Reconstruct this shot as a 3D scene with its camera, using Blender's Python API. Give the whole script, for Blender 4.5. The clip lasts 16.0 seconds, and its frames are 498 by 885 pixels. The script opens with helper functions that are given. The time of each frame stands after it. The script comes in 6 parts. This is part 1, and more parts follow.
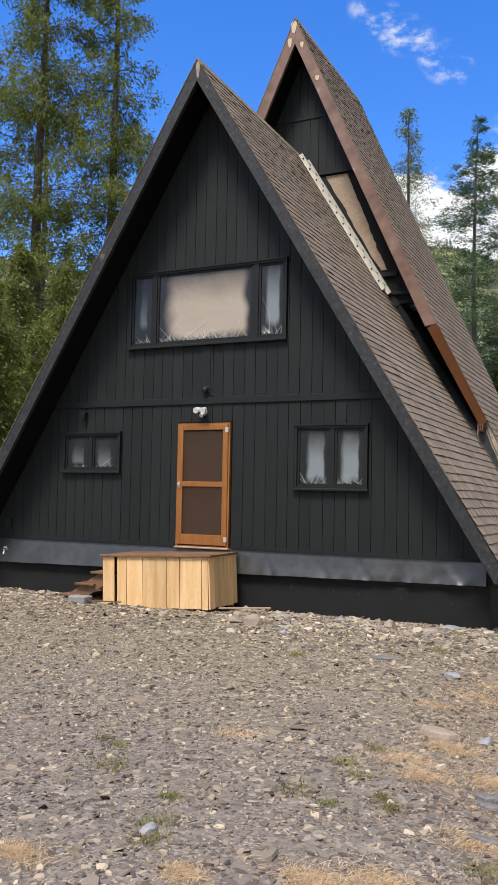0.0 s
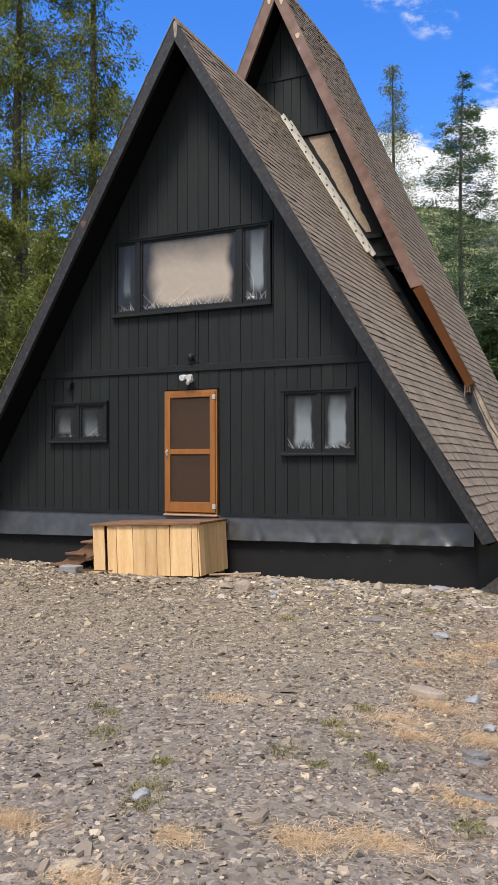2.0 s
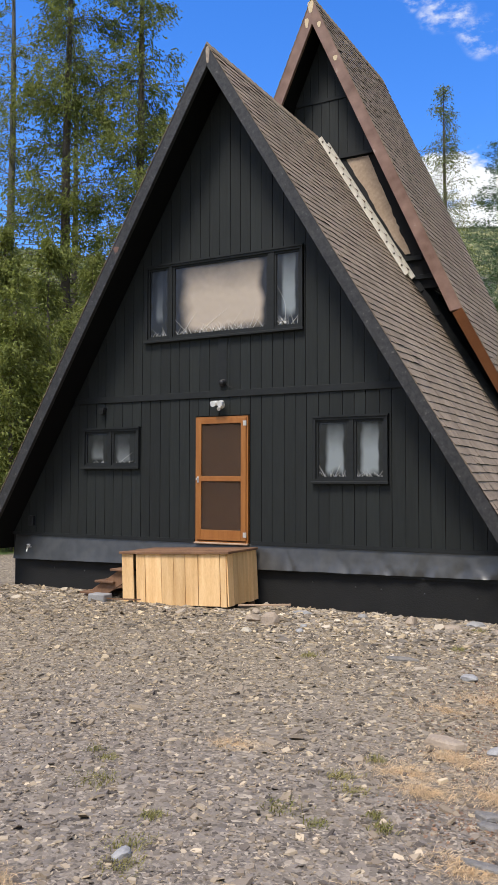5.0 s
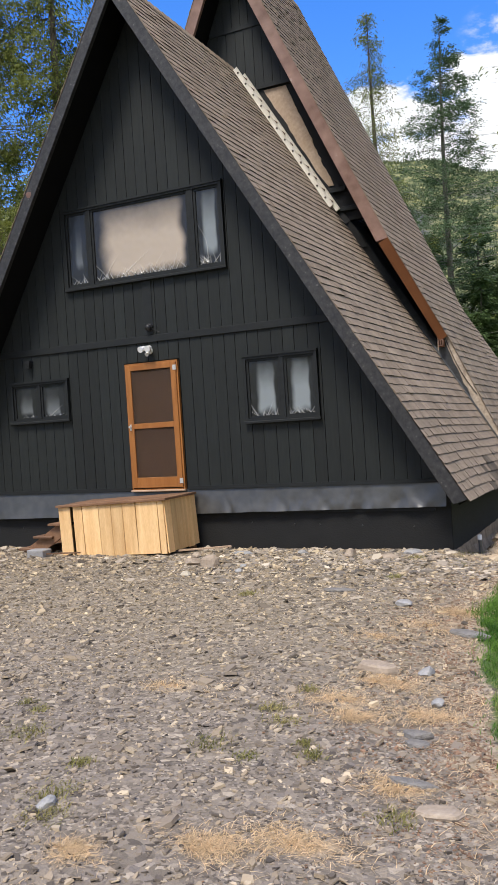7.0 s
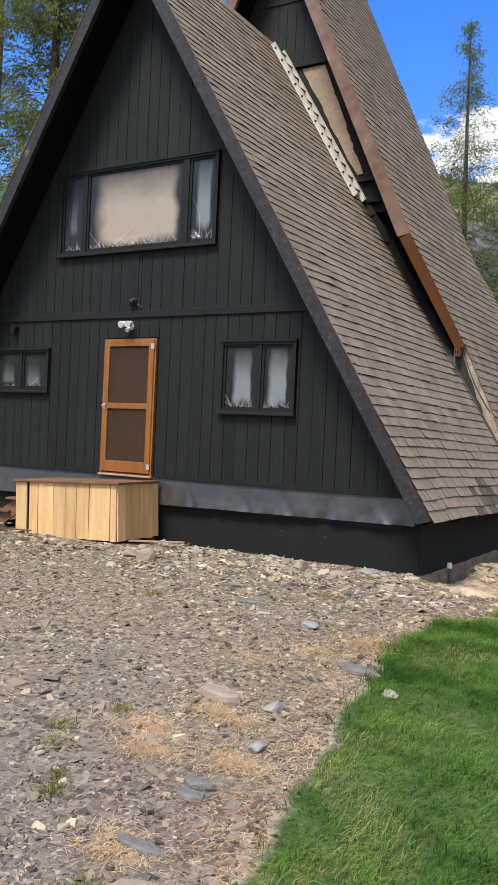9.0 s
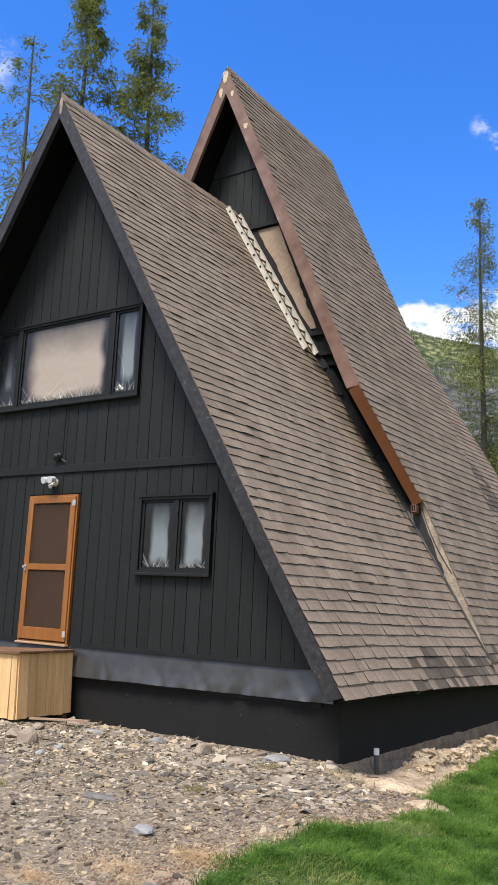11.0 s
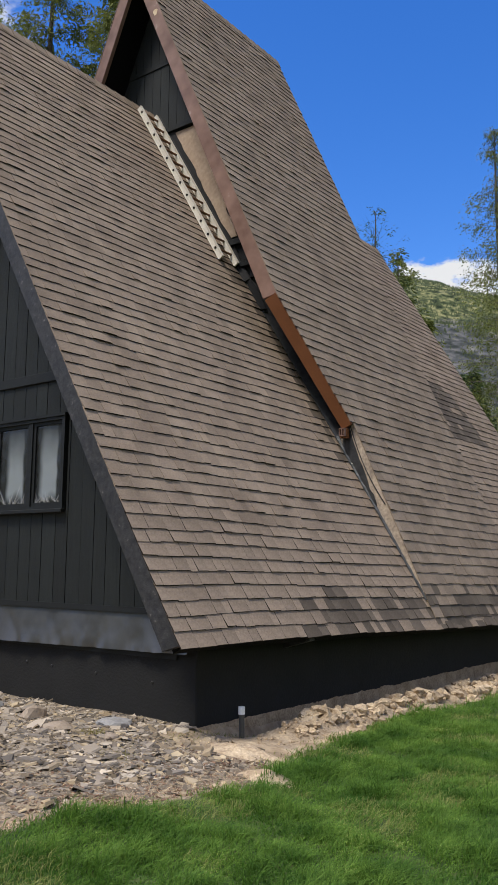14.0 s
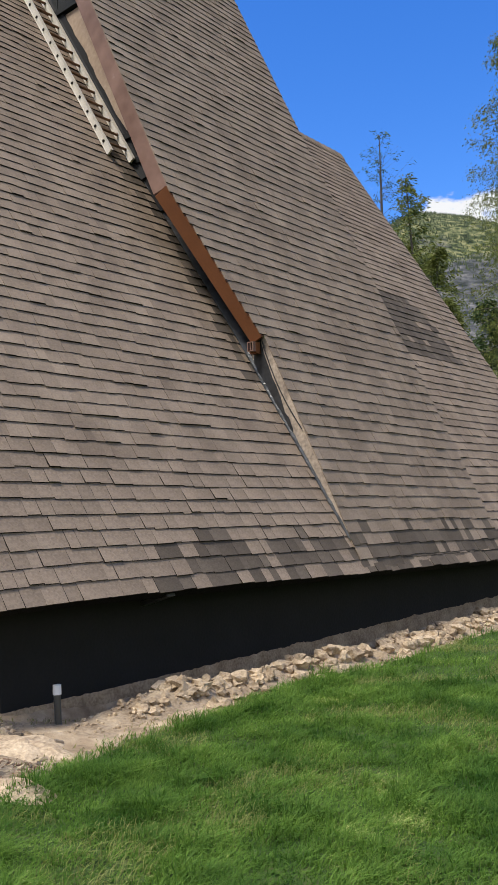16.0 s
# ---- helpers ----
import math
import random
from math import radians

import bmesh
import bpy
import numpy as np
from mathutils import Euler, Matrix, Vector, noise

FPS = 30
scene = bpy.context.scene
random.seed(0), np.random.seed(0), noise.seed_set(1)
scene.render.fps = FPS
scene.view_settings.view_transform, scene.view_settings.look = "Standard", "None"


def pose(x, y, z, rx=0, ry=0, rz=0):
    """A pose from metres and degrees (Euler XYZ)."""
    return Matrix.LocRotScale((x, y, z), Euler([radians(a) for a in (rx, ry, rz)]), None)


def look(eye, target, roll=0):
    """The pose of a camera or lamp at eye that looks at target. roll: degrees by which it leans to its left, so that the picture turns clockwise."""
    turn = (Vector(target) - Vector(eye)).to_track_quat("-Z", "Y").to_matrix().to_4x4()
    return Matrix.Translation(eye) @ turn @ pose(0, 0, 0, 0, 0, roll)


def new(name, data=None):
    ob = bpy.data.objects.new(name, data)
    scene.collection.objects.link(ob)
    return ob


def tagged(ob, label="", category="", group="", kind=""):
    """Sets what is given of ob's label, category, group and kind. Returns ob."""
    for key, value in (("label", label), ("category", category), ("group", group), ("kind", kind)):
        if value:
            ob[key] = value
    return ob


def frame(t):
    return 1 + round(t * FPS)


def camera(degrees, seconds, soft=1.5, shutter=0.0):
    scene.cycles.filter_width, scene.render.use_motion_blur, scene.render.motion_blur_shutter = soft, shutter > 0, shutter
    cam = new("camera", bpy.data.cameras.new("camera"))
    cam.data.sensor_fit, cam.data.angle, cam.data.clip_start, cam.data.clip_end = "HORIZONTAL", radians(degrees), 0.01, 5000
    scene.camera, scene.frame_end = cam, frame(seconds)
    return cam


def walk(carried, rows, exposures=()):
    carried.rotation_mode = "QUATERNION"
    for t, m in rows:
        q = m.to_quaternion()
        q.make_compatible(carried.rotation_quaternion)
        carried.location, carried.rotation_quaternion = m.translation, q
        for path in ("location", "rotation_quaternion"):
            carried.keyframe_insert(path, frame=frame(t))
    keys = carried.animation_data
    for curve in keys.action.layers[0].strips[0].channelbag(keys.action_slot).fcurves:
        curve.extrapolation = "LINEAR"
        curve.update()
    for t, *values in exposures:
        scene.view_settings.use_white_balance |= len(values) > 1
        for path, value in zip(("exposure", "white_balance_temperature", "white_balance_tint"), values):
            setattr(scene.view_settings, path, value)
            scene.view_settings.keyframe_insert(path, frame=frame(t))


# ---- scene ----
cam = camera(32.7, 16.0, soft=1.2)
PATH = [
    (0, (6.784, -12.245, 2.1), (5.905, -10.452, 2.219), 1.1),
    (0.5, (6.782, -12.232, 2.103), (5.914, -10.432, 2.189), 0.6),
    (1, (6.772, -12.26, 2.13), (5.917, -10.453, 2.189), -0.0),
    (1.5, (6.789, -12.216, 2.114), (5.936, -10.408, 2.168), -0.1),
    (2, (6.814, -12.214, 2.114), (5.956, -10.408, 2.152), -0.2),
    (2.5, (6.854, -12.194, 2.14), (5.99, -10.391, 2.187), -0.3),
    (3, (6.93, -12.203, 2.122), (6.051, -10.409, 2.221), -0.3),
    (3.5, (6.996, -11.942, 2.125), (6.084, -10.162, 2.143), 0.9),
    (3.7, (7.021, -11.857, 2.132), (6.083, -10.091, 2.117), 0.9),
    (5.8, (7.024, -11.808, 2.24), (6.071, -10.055, 2.378), -0.3),
    (6, (7.008, -11.805, 2.24), (6.089, -10.032, 2.357), -0.5),
    (6.5, (7.027, -11.739, 2.191), (6.177, -9.928, 2.218), -1.3),
    (7, (7.181, -11.564, 2.126), (6.311, -9.763, 2.087), -3.7),
    (7.5, (7.283, -11.261, 2.083), (6.372, -9.481, 2.028), -2.2),
    (8, (7.479, -10.837, 2.044), (6.511, -9.087, 1.994), -2.3),
    (8.5, (7.777, -10.501, 2.014), (6.74, -8.791, 2.043), -0.7),
    (9, (8.102, -9.98, 1.921), (7.07, -8.266, 1.897), 2.6),
    (9.5, (8.434, -9.524, 1.892), (7.35, -7.848, 1.757), 1.5),
    (10, (8.701, -9.086, 1.895), (7.573, -7.435, 1.905), -0.5),
    (10.2, (8.782, -8.919, 1.944), (7.665, -7.265, 2.078), 0.9),
    (12.3, (9.351, -7.425, 1.862), (8.229, -5.832, 2.315), 2.4),
    (12.5, (9.4, -7.27, 1.839), (8.289, -5.675, 2.306), 2.3),
    (13, (9.459, -6.799, 1.789), (8.365, -5.192, 2.257), 3.2),
    (13.5, (9.543, -6.269, 1.726), (8.375, -4.682, 2.07), 2.0),
    (14, (9.592, -5.74, 1.671), (8.381, -4.173, 1.95), 0.6),
    (14.5, (9.648, -5.148, 1.64), (8.416, -3.59, 1.875), -0.1),
    (15, (9.71, -4.526, 1.579), (8.445, -2.985, 1.739), -1.6),
    (15.5, (9.726, -3.985, 1.558), (8.475, -2.443, 1.796), -1.5),
    (16, (9.764, -3.35, 1.547), (8.477, -1.827, 1.711), -2.3),
]
# the clip's camera opens up a little in the middle of the walk
EXPOSURES = [(0, 0.0), (5, 0.02), (7, 0.08), (8.5, 0.24), (9, 0.05), (9.5, 0.27), (10, 0.32), (12.3, -0.1), (13, -0.1), (13.5, -0.26), (14, -0.3), (14.5, -0.22), (15, -0.2), (16, -0.12)]
walk(cam, [(t, look(eye, target, roll)) for t, eye, target, roll in PATH], EXPOSURES)

# ---------------------------------------------------------------- light
world = bpy.data.worlds.new("sky")
scene.world = world
world.use_nodes = True
wn, wl = world.node_tree.nodes, world.node_tree.links
wn.clear()
SUN_EL, SUN_AZ = radians(62), radians(189)      # azimuth from +y, clockwise
sky = wn.new("ShaderNodeTexSky")
sky.sky_type, sky.sun_disc = "NISHITA", False
sky.sun_elevation, sky.sun_rotation = SUN_EL, SUN_AZ
sky.altitude, sky.air_density, sky.dust_density, sky.ozone_density = 600, 1.0, 0.6, 2.5
sat = wn.new("ShaderNodeHueSaturation")
sat.inputs["Saturation"].default_value = 1.36
sat.inputs["Hue"].default_value = 0.514
sat.inputs["Value"].default_value = 2.0
wl.new(sky.outputs[0], sat.inputs["Color"])
tc = wn.new("ShaderNodeTexCoord")


def wmath(op, a, b=None, c=None):
    n = wn.new("ShaderNodeMath")
    n.operation = op
    for i, v in enumerate((a, b, c)):
        if v is None:
            continue
        if isinstance(v, (int, float)):
            n.inputs[i].default_value = v
        else:
            wl.new(v, n.inputs[i])
    return n.outputs[0]


def wsmooth(v, lo, hi):
    n = wn.new("ShaderNodeMapRange")
    n.interpolation_type = "SMOOTHSTEP"
    wl.new(v, n.inputs[0])
    n.inputs[1].default_value, n.inputs[2].default_value = lo, hi
    return n.outputs[0]


def wdot(direction):
    n = wn.new("ShaderNodeVectorMath")
    n.operation = "DOT_PRODUCT"
    wl.new(tc.outputs["Generated"], n.inputs[0])
    n.inputs[1].default_value = direction
    return n.outputs["Value"]


def heading(az, el):
    az, el = radians(az), radians(el)
    return (math.sin(az) * math.cos(el), math.cos(az) * math.cos(el), math.sin(el))


sep = wn.new("ShaderNodeSeparateXYZ")
wl.new(tc.outputs["Generated"], sep.inputs[0])
puff = wn.new("ShaderNodeTexNoise")
puff.inputs["Scale"].default_value, puff.inputs["Detail"].default_value = 13.0, 8.0
puff.inputs["Roughness"].default_value = 0.58
stretch = wn.new("ShaderNodeMapping")
stretch.inputs["Scale"].default_value = (1.0, 1.0, 2.2)
wl.new(tc.outputs["Generated"], stretch.inputs[0])
wl.new(stretch.outputs[0], puff.inputs["Vector"])
streak = wn.new("ShaderNodeTexNoise")
streak.inputs["Scale"].default_value, streak.inputs["Detail"].default_value = 34.0, 8.0
streak.inputs["Roughness"].default_value = 0.62
flat = wn.new("ShaderNodeMapping")
flat.inputs["Scale"].default_value = (1.0, 1.0, 2.0)
flat.inputs["Rotation"].default_value = (0, radians(14), 0)
wl.new(tc.outputs["Generated"], flat.inputs[0])
wl.new(flat.outputs[0], streak.inputs["Vector"])
# a bank of cumulus low over the hills
tilted = wmath("MULTIPLY_ADD", sep.outputs["X"], -0.11, sep.outputs["Z"])
low = wmath("MULTIPLY", wsmooth(tilted, 0.402, 0.368), wsmooth(sep.outputs["X"], -0.52, -0.40))
bank = wmath("ADD", wmath("MULTIPLY", low, 0.36), puff.outputs[0])
cloud = wsmooth(bank, 0.70, 0.82)
# unseen broken cloud overhead and over the valley behind, added to whiten fill light
aloft = wmath("MAXIMUM", wsmooth(sep.outputs["Z"], 0.72, 0.86), wsmooth(sep.outputs["Y"], 0.12, -0.12))
cloud = wmath("MAXIMUM", cloud, wsmooth(wmath("ADD", wmath("MULTIPLY", aloft, 0.27), puff.outputs[0]), 0.68, 0.84))
for az, el, lo, hi in ((-16.6, 28.7, 0.9998, 1.0), (-15.7, 28.8, 0.9997, 1.0), (-14.9, 28.5, 0.9998, 1.0), (-14.2, 27.5, 0.99985, 1.0), (-13.4, 27.2, 0.9997, 1.0), (-12.2, 26.7, 0.99985, 1.0), (-16.9, 29.8, 0.99985, 1.0), (-18.0, 29.5, 0.99993, 1.0), (-18.9, 30.4, 0.99985, 1.00008), (-56.5, 32.3, 0.998, 0.99999), (-8.0, 22.0, 0.9988, 1.0)):
    wisp = wmath("MULTIPLY", wsmooth(wdot(heading(az, el)), lo, hi), wsmooth(streak.outputs[0], 0.42, 0.74))
    cloud = wmath("MAXIMUM", cloud, wmath("MULTIPLY", wisp, 0.85))
mix = wn.new("ShaderNodeMix")
mix.data_type = "RGBA"
wl.new(cloud, mix.inputs[0])
wl.new(sat.outputs[0], mix.inputs[6])
mix.inputs[7].default_value = (7.2, 7.3, 7.5, 1)
back = wn.new("ShaderNodeBackground")
back.inputs["Strength"].default_value = 0.14
wl.new(mix.outputs[2], back.inputs["Color"])
wout = wn.new("ShaderNodeOutputWorld")
wl.new(back.outputs[0], wout.inputs["Surface"])

sun = new("sun", bpy.data.lights.new("sun", "SUN"))
sun.data.energy, sun.data.angle, sun.data.color = 4.6, radians(16), (1.0, 0.94, 0.85)
_d = Vector((math.sin(SUN_AZ) * math.cos(SUN_EL), math.cos(SUN_AZ) * math.cos(SUN_EL), math.sin(SUN_EL)))
sun.matrix_basis = look(_d * 60, (0, 0, 0))

# ---------------------------------------------------------------- materials


def material(name, c1, c2, scale=4.0, rough=0.7, metal=0.0, bump=0.3, bump_scale=60.0, stretch=(1, 1, 1), piece=0.0, c3=None, spec=0.4, rough_var=0.12, bump_dist=0.01, tight=0.17):
    """A surface with colour that varies at two scales, relief, and a shade of its own for each piece."""
    m = bpy.data.materials.new(name)
    m.use_nodes = True
    n, l = m.node_tree.nodes, m.node_tree.links
    b = n["Principled BSDF"]
    b.inputs["Metallic"].default_value = metal
    b.inputs["Specular IOR Level"].default_value = spec
    co = n.new("ShaderNodeTexCoord")
    mp = n.new("ShaderNodeMapping")
    mp.inputs["Scale"].default_value = stretch
    l.new(co.outputs["Object"], mp.inputs[0])
    big = n.new("ShaderNodeTexNoise")
    big.inputs["Scale"].default_value, big.inputs["Detail"].default_value = scale, 6
    fine = n.new("ShaderNodeTexNoise")
    fine.inputs["Scale"].default_value, fine.inputs["Detail"].default_value = bump_scale, 8
    l.new(mp.outputs[0], big.inputs["Vector"])
    l.new(mp.outputs[0], fine.inputs["Vector"])
    ramp = n.new("ShaderNodeValToRGB")
    ramp.color_ramp.elements[0].position, ramp.color_ramp.elements[1].position = 0.5 - tight, 0.5 + tight
    ramp.color_ramp.elements[0].color, ramp.color_ramp.elements[1].color = (*c1, 1), (*c2, 1)
    if c3:
        e = ramp.color_ramp.elements.new(0.5 + tight * 1.5)
        e.color = (*c3, 1)
    half = n.new("ShaderNodeMath")
    half.operation = "MULTIPLY_ADD"
    half.inputs[1].default_value = 0.45
    l.new(fine.outputs[0], half.inputs[0])
    shift = n.new("ShaderNodeMath")
    shift.operation = "MULTIPLY_ADD"
    shift.inputs[1].default_value, shift.inputs[2].default_value = 0.55, 0.0
    l.new(big.outputs[0], shift.inputs[0])
    l.new(shift.outputs[0], half.inputs[2])
    l.new(half.outputs[0], ramp.inputs[0])
    col = ramp.outputs[0]
    if piece:
        info, geo = n.new("ShaderNodeObjectInfo"), n.new("ShaderNodeNewGeometry")
        add = n.new("ShaderNodeMath")
        add.operation = "ADD"
        l.new(info.outputs["Random"], add.inputs[0])
        l.new(geo.outputs["Random Per Island"], add.inputs[1])
        fr = n.new("ShaderNodeMath")
        fr.operation = "FRACT"
        l.new(add.outputs[0], fr.inputs[0])
        val = n.new("ShaderNodeMapRange")
        val.inputs[3].default_value, val.inputs[4].default_value = 1 - piece, 1 + piece
        l.new(fr.outputs[0], val.inputs[0])
        hs = n.new("ShaderNodeHueSaturation")
        l.new(val.outputs[0], hs.inputs["Value"])
        l.new(col, hs.inputs["Color"])
        col = hs.outputs[0]
    l.new(col, b.inputs["Base Color"])
    rr = n.new("ShaderNodeMapRange")
    rr.inputs[3].default_value, rr.inputs[4].default_value = rough - rough_var, min(1, rough + rough_var)
    l.new(fine.outputs[0], rr.inputs[0])
    l.new(rr.outputs[0], b.inputs["Roughness"])
    if bump:
        bp = n.new("ShaderNodeBump")
        bp.inputs["Strength"].default_value, bp.inputs["Distance"].default_value = bump, bump_dist
        l.new(fine.outputs[0], bp.inputs["Height"])
        l.new(bp.outputs[0], b.inputs["Normal"])
    return m


SIDING = material("black_stained_cedar", (0.0064, 0.0081, 0.0075), (0.0148, 0.0177, 0.0166), 3, 0.66, bump=0.35, bump_scale=34, stretch=(9, 9, 0.7), piece=0.22, spec=0.35)
BACKING = material("dark_sheathing", (0.007, 0.007, 0.008), (0.012, 0.012, 0.013), 4, 0.8)
TRIM = material("black_painted_trim", (0.008, 0.0092, 0.0095), (0.0155, 0.0175, 0.018), 5, 0.62, bump=0.2, bump_scale=60, stretch=(1, 4, 4), spec=0.28)
BARGE = material("weathered_dark_fascia", (0.016, 0.016, 0.017), (0.044, 0.042, 0.042), 9, 0.55, bump=0.4, bump_scale=26, c3=(0.14, 0.128, 0.115), stretch=(1.6, 1, 1.6), tight=0.12)
FASCIA = material("faded_pink_brown_fascia", (0.13, 0.068, 0.046), (0.25, 0.150, 0.115), 1.6, 0.55, bump=0.15, bump_scale=4.5, c3=(0.40, 0.31, 0.26), tight=0.13)
RUST = material("rust_brown_fascia", (0.16, 0.055, 0.018), (0.22, 0.08, 0.028), 3, 0.5, bump=0.15, bump_scale=50)
BARE = material("bare_sheathing_wood", (0.30, 0.20, 0.13), (0.46, 0.33, 0.23), 2.6, 0.75, bump=0.3, bump_scale=50, c3=(0.16, 0.11, 0.08))
CONCRETE = material("black_painted_concrete", (0.006, 0.0062, 0.0062), (0.011, 0.0112, 0.011), 3, 0.85, bump=0.4, bump_scale=40)
SOFFIT = material("black_soffit_boards", (0.0025, 0.0025, 0.003), (0.005, 0.005, 0.0055), 5, 0.8, spec=0.15)
GALV = material("dull_galvanised_flashing", (0.072, 0.072, 0.071), (0.125, 0.124, 0.121), 1.0, 0.40, metal=0.6, bump=0.10, bump_scale=6, bump_dist=0.03)
SHINGLE = material("brown_shingle", (0.184, 0.139, 0.103), (0.315, 0.245, 0.183), 2.2, 0.92, bump=0.5, bump_scale=55, piece=0.11, c3=(0.39, 0.325, 0.235), tight=0.15, spec=0.15)
# near-black edges: asphalt butts and joints, darkened to read as shadow lines
EDGE = material("shadow_dark_shingle_edge", (0.018, 0.014, 0.011), (0.032, 0.025, 0.019), 6, 0.95, spec=0.05)
# replaced shingles, and tabs standing in for shade by the high wall
SHINGLE_DARK = material("replaced_and_shaded_shingle", (0.085, 0.067, 0.052), (0.145, 0.117, 0.090), 3, 0.92, bump=0.4, bump_scale=60, piece=0.2, spec=0.15)
PINE = material("new_pine_boards", (0.58, 0.335, 0.135), (0.82, 0.565, 0.29), 1.6, 0.6, bump=0.2, bump_scale=26, stretch=(8, 8, 0.6), piece=0.17, c3=(0.46, 0.25, 0.09))
DECKTOP = material("brown_deck_plank", (0.10, 0.05, 0.026), (0.22, 0.12, 0.065), 3, 0.7, bump=0.4, bump_scale=40, piece=0.2)
DOORWOOD = material("orange_stained_door_frame", (0.235, 0.085, 0.019), (0.36, 0.145, 0.038), 2.5, 0.42, bump=0.15, bump_scale=36, stretch=(6, 6, 0.7))
PLYWOOD = material("stained_plywood", (0.32, 0.225, 0.155), (0.50, 0.38, 0.275), 1.2, 0.8, bump=0.2, bump_scale=18, c3=(0.58, 0.45, 0.33), tight=0.15)
CHEEKWOOD = material("grey_bare_wood", (0.24, 0.19, 0.15), (0.52, 0.42, 0.32), 3.0, 0.8, bump=0.4, bump_scale=26, c3=(0.56, 0.47, 0.37), tight=0.11)
FRESHWOOD = material("fresh_bare_wood", (0.56, 0.42, 0.25), (0.70, 0.56, 0.37), 6, 0.7, bump=0.2)
DARKGALV = material("dark_weathered_flashing", (0.035, 0.036, 0.038), (0.085, 0.086, 0.088), 3, 0.42, metal=0.5, bump=0.25, bump_scale=14)
ALU = material("aluminium", (0.55, 0.54, 0.52), (0.72, 0.70, 0.67), 5, 0.42, metal=0.6, bump=0.1)
WHITE = material("white_plastic", (0.74, 0.74, 0.73), (0.82, 0.82, 0.81), 6, 0.35, bump=0.05)
DARKMETAL = material("black_metal", (0.015, 0.015, 0.016), (0.03, 0.03, 0.032), 6, 0.4, metal=0.3, bump=0.05)


# ---------------------------------------------------------------- builders
def mesh_object(name, verts, faces, mat, parent=None, label="", smooth=False, index=None):
    me = bpy.data.meshes.new(name)
    me.from_pydata([tuple(v) for v in verts], [], faces)
    for mm in (mat if isinstance(mat, (list, tuple)) else (mat,)):
        me.materials.append(mm)
    if index is not None:
        me.polygons.foreach_set("material_index", index)
    if smooth:
        me.polygons.foreach_set("use_smooth", [True] * len(me.polygons))
    me.update()
    ob = new(name, me)
    ob.parent = parent
    if label:
        ob["label"] = label
    return ob


def part(name, bm, mat, parent, label="", smooth=False):
    me = bpy.data.meshes.new(name)
    bmesh.ops.recalc_face_normals(bm, faces=bm.faces)
    bm.to_mesh(me)
    bm.free()
    for mm in (mat if isinstance(mat, (list, tuple)) else (mat,)):
        me.materials.append(mm)
    if smooth:
        me.polygons.foreach_set("use_smooth", [True] * len(me.polygons))
    ob = new(name, me)
    ob.parent = parent
    if label:
        ob["label"] = label
    return ob


def thing(name, label, category, group="", kind="", at=(0, 0, 0)):
    ob = new(name)
    ob.location = at
    ob.empty_display_size = 0.1
    return tagged(ob, label, category, group, kind)


def hull(bm, pts, faces):
    vs = [bm.verts.new(p) for p in pts]
    for f in faces:
        bm.faces.new([vs[i] for i in f])
    return vs


BOX = ((0, 1, 2, 3), (7, 6, 5, 4), (0, 4, 5, 1), (1, 5, 6, 2), (2, 6, 7, 3), (3, 7, 4, 0))


def box(bm, x0, x1, y0, y1, z0, z1):
    return hull(bm, [(x0, y0, z0), (x1, y0, z0), (x1, y1, z0), (x0, y1, z0), (x0, y0, z1), (x1, y0, z1), (x1, y1, z1), (x0, y1, z1)], BOX)


def prism(bm, poly, y0, y1):
    """A polygon in x and z, drawn out along y."""
    n = len(poly)
    hull(bm, [(x, y0, z) for x, z in poly] + [(x, y1, z) for x, z in poly],
         [tuple(range(n)), tuple(range(2 * n - 1, n - 1, -1))] + [(i, i + n, (i + 1) % n + n, (i + 1) % n) for i in range(n)])


def soften(bm, width):
    bmesh.ops.bevel(bm, geom=list(bm.edges), offset=width, segments=1, affect="EDGES", profile=0.5)


def beam(bm, a, b, w, h, up=(0, 0, 1)):
    """A bar from a to b, w wide across and h thick along up."""
    a, b = Vector(a), Vector(b)
    d = (b - a).normalized()
    side = d.cross(Vector(up)).normalized()
    u = side.cross(d).normalized()
    pts = [p + side * (i * w / 2) + u * (j * h / 2) for p in (a, b) for i, j in ((-1, -1), (1, -1), (1, 1), (-1, 1))]
    hull(bm, pts, BOX)


def tube(bm, a, b, r0, r1, sides=8, caps=True):
    a, b = Vector(a), Vector(b)
    d = (b - a).normalized()
    s = d.orthogonal().normalized()
    u = d.cross(s)
    ring = [(math.cos(2 * math.pi * i / sides), math.sin(2 * math.pi * i / sides)) for i in range(sides)]
    pts = [a + (s * c + u * k) * r0 for c, k in ring] + [b + (s * c + u * k) * r1 for c, k in ring]
    faces = [(i, (i + 1) % sides, (i + 1) % sides + sides, i + sides) for i in range(sides)]
    if caps:
        faces += [tuple(range(sides - 1, -1, -1)), tuple(range(sides, 2 * sides))]
    hull(bm, pts, faces)


# ---------------------------------------------------------------- the house: sizes
EAVE_X, EAVE_Z = 4.93, 1.0
RIDGE, RIDGE_UP = 9.145, 11.93            # the long low ridge, and the high one across its middle
Y_FRONT, Y_BACK = -0.56, 11.64           # roof edges
Y_UP0, Y_UP1, Y_UPWALL, Y_CHEEK = 3.42, 7.47, 3.95, 4.08
A_LO = math.atan2(RIDGE - EAVE_Z, EAVE_X)
A_UP = math.atan2(RIDGE_UP - EAVE_Z - 0.02, EAVE_X)
WALL_X = 4.6


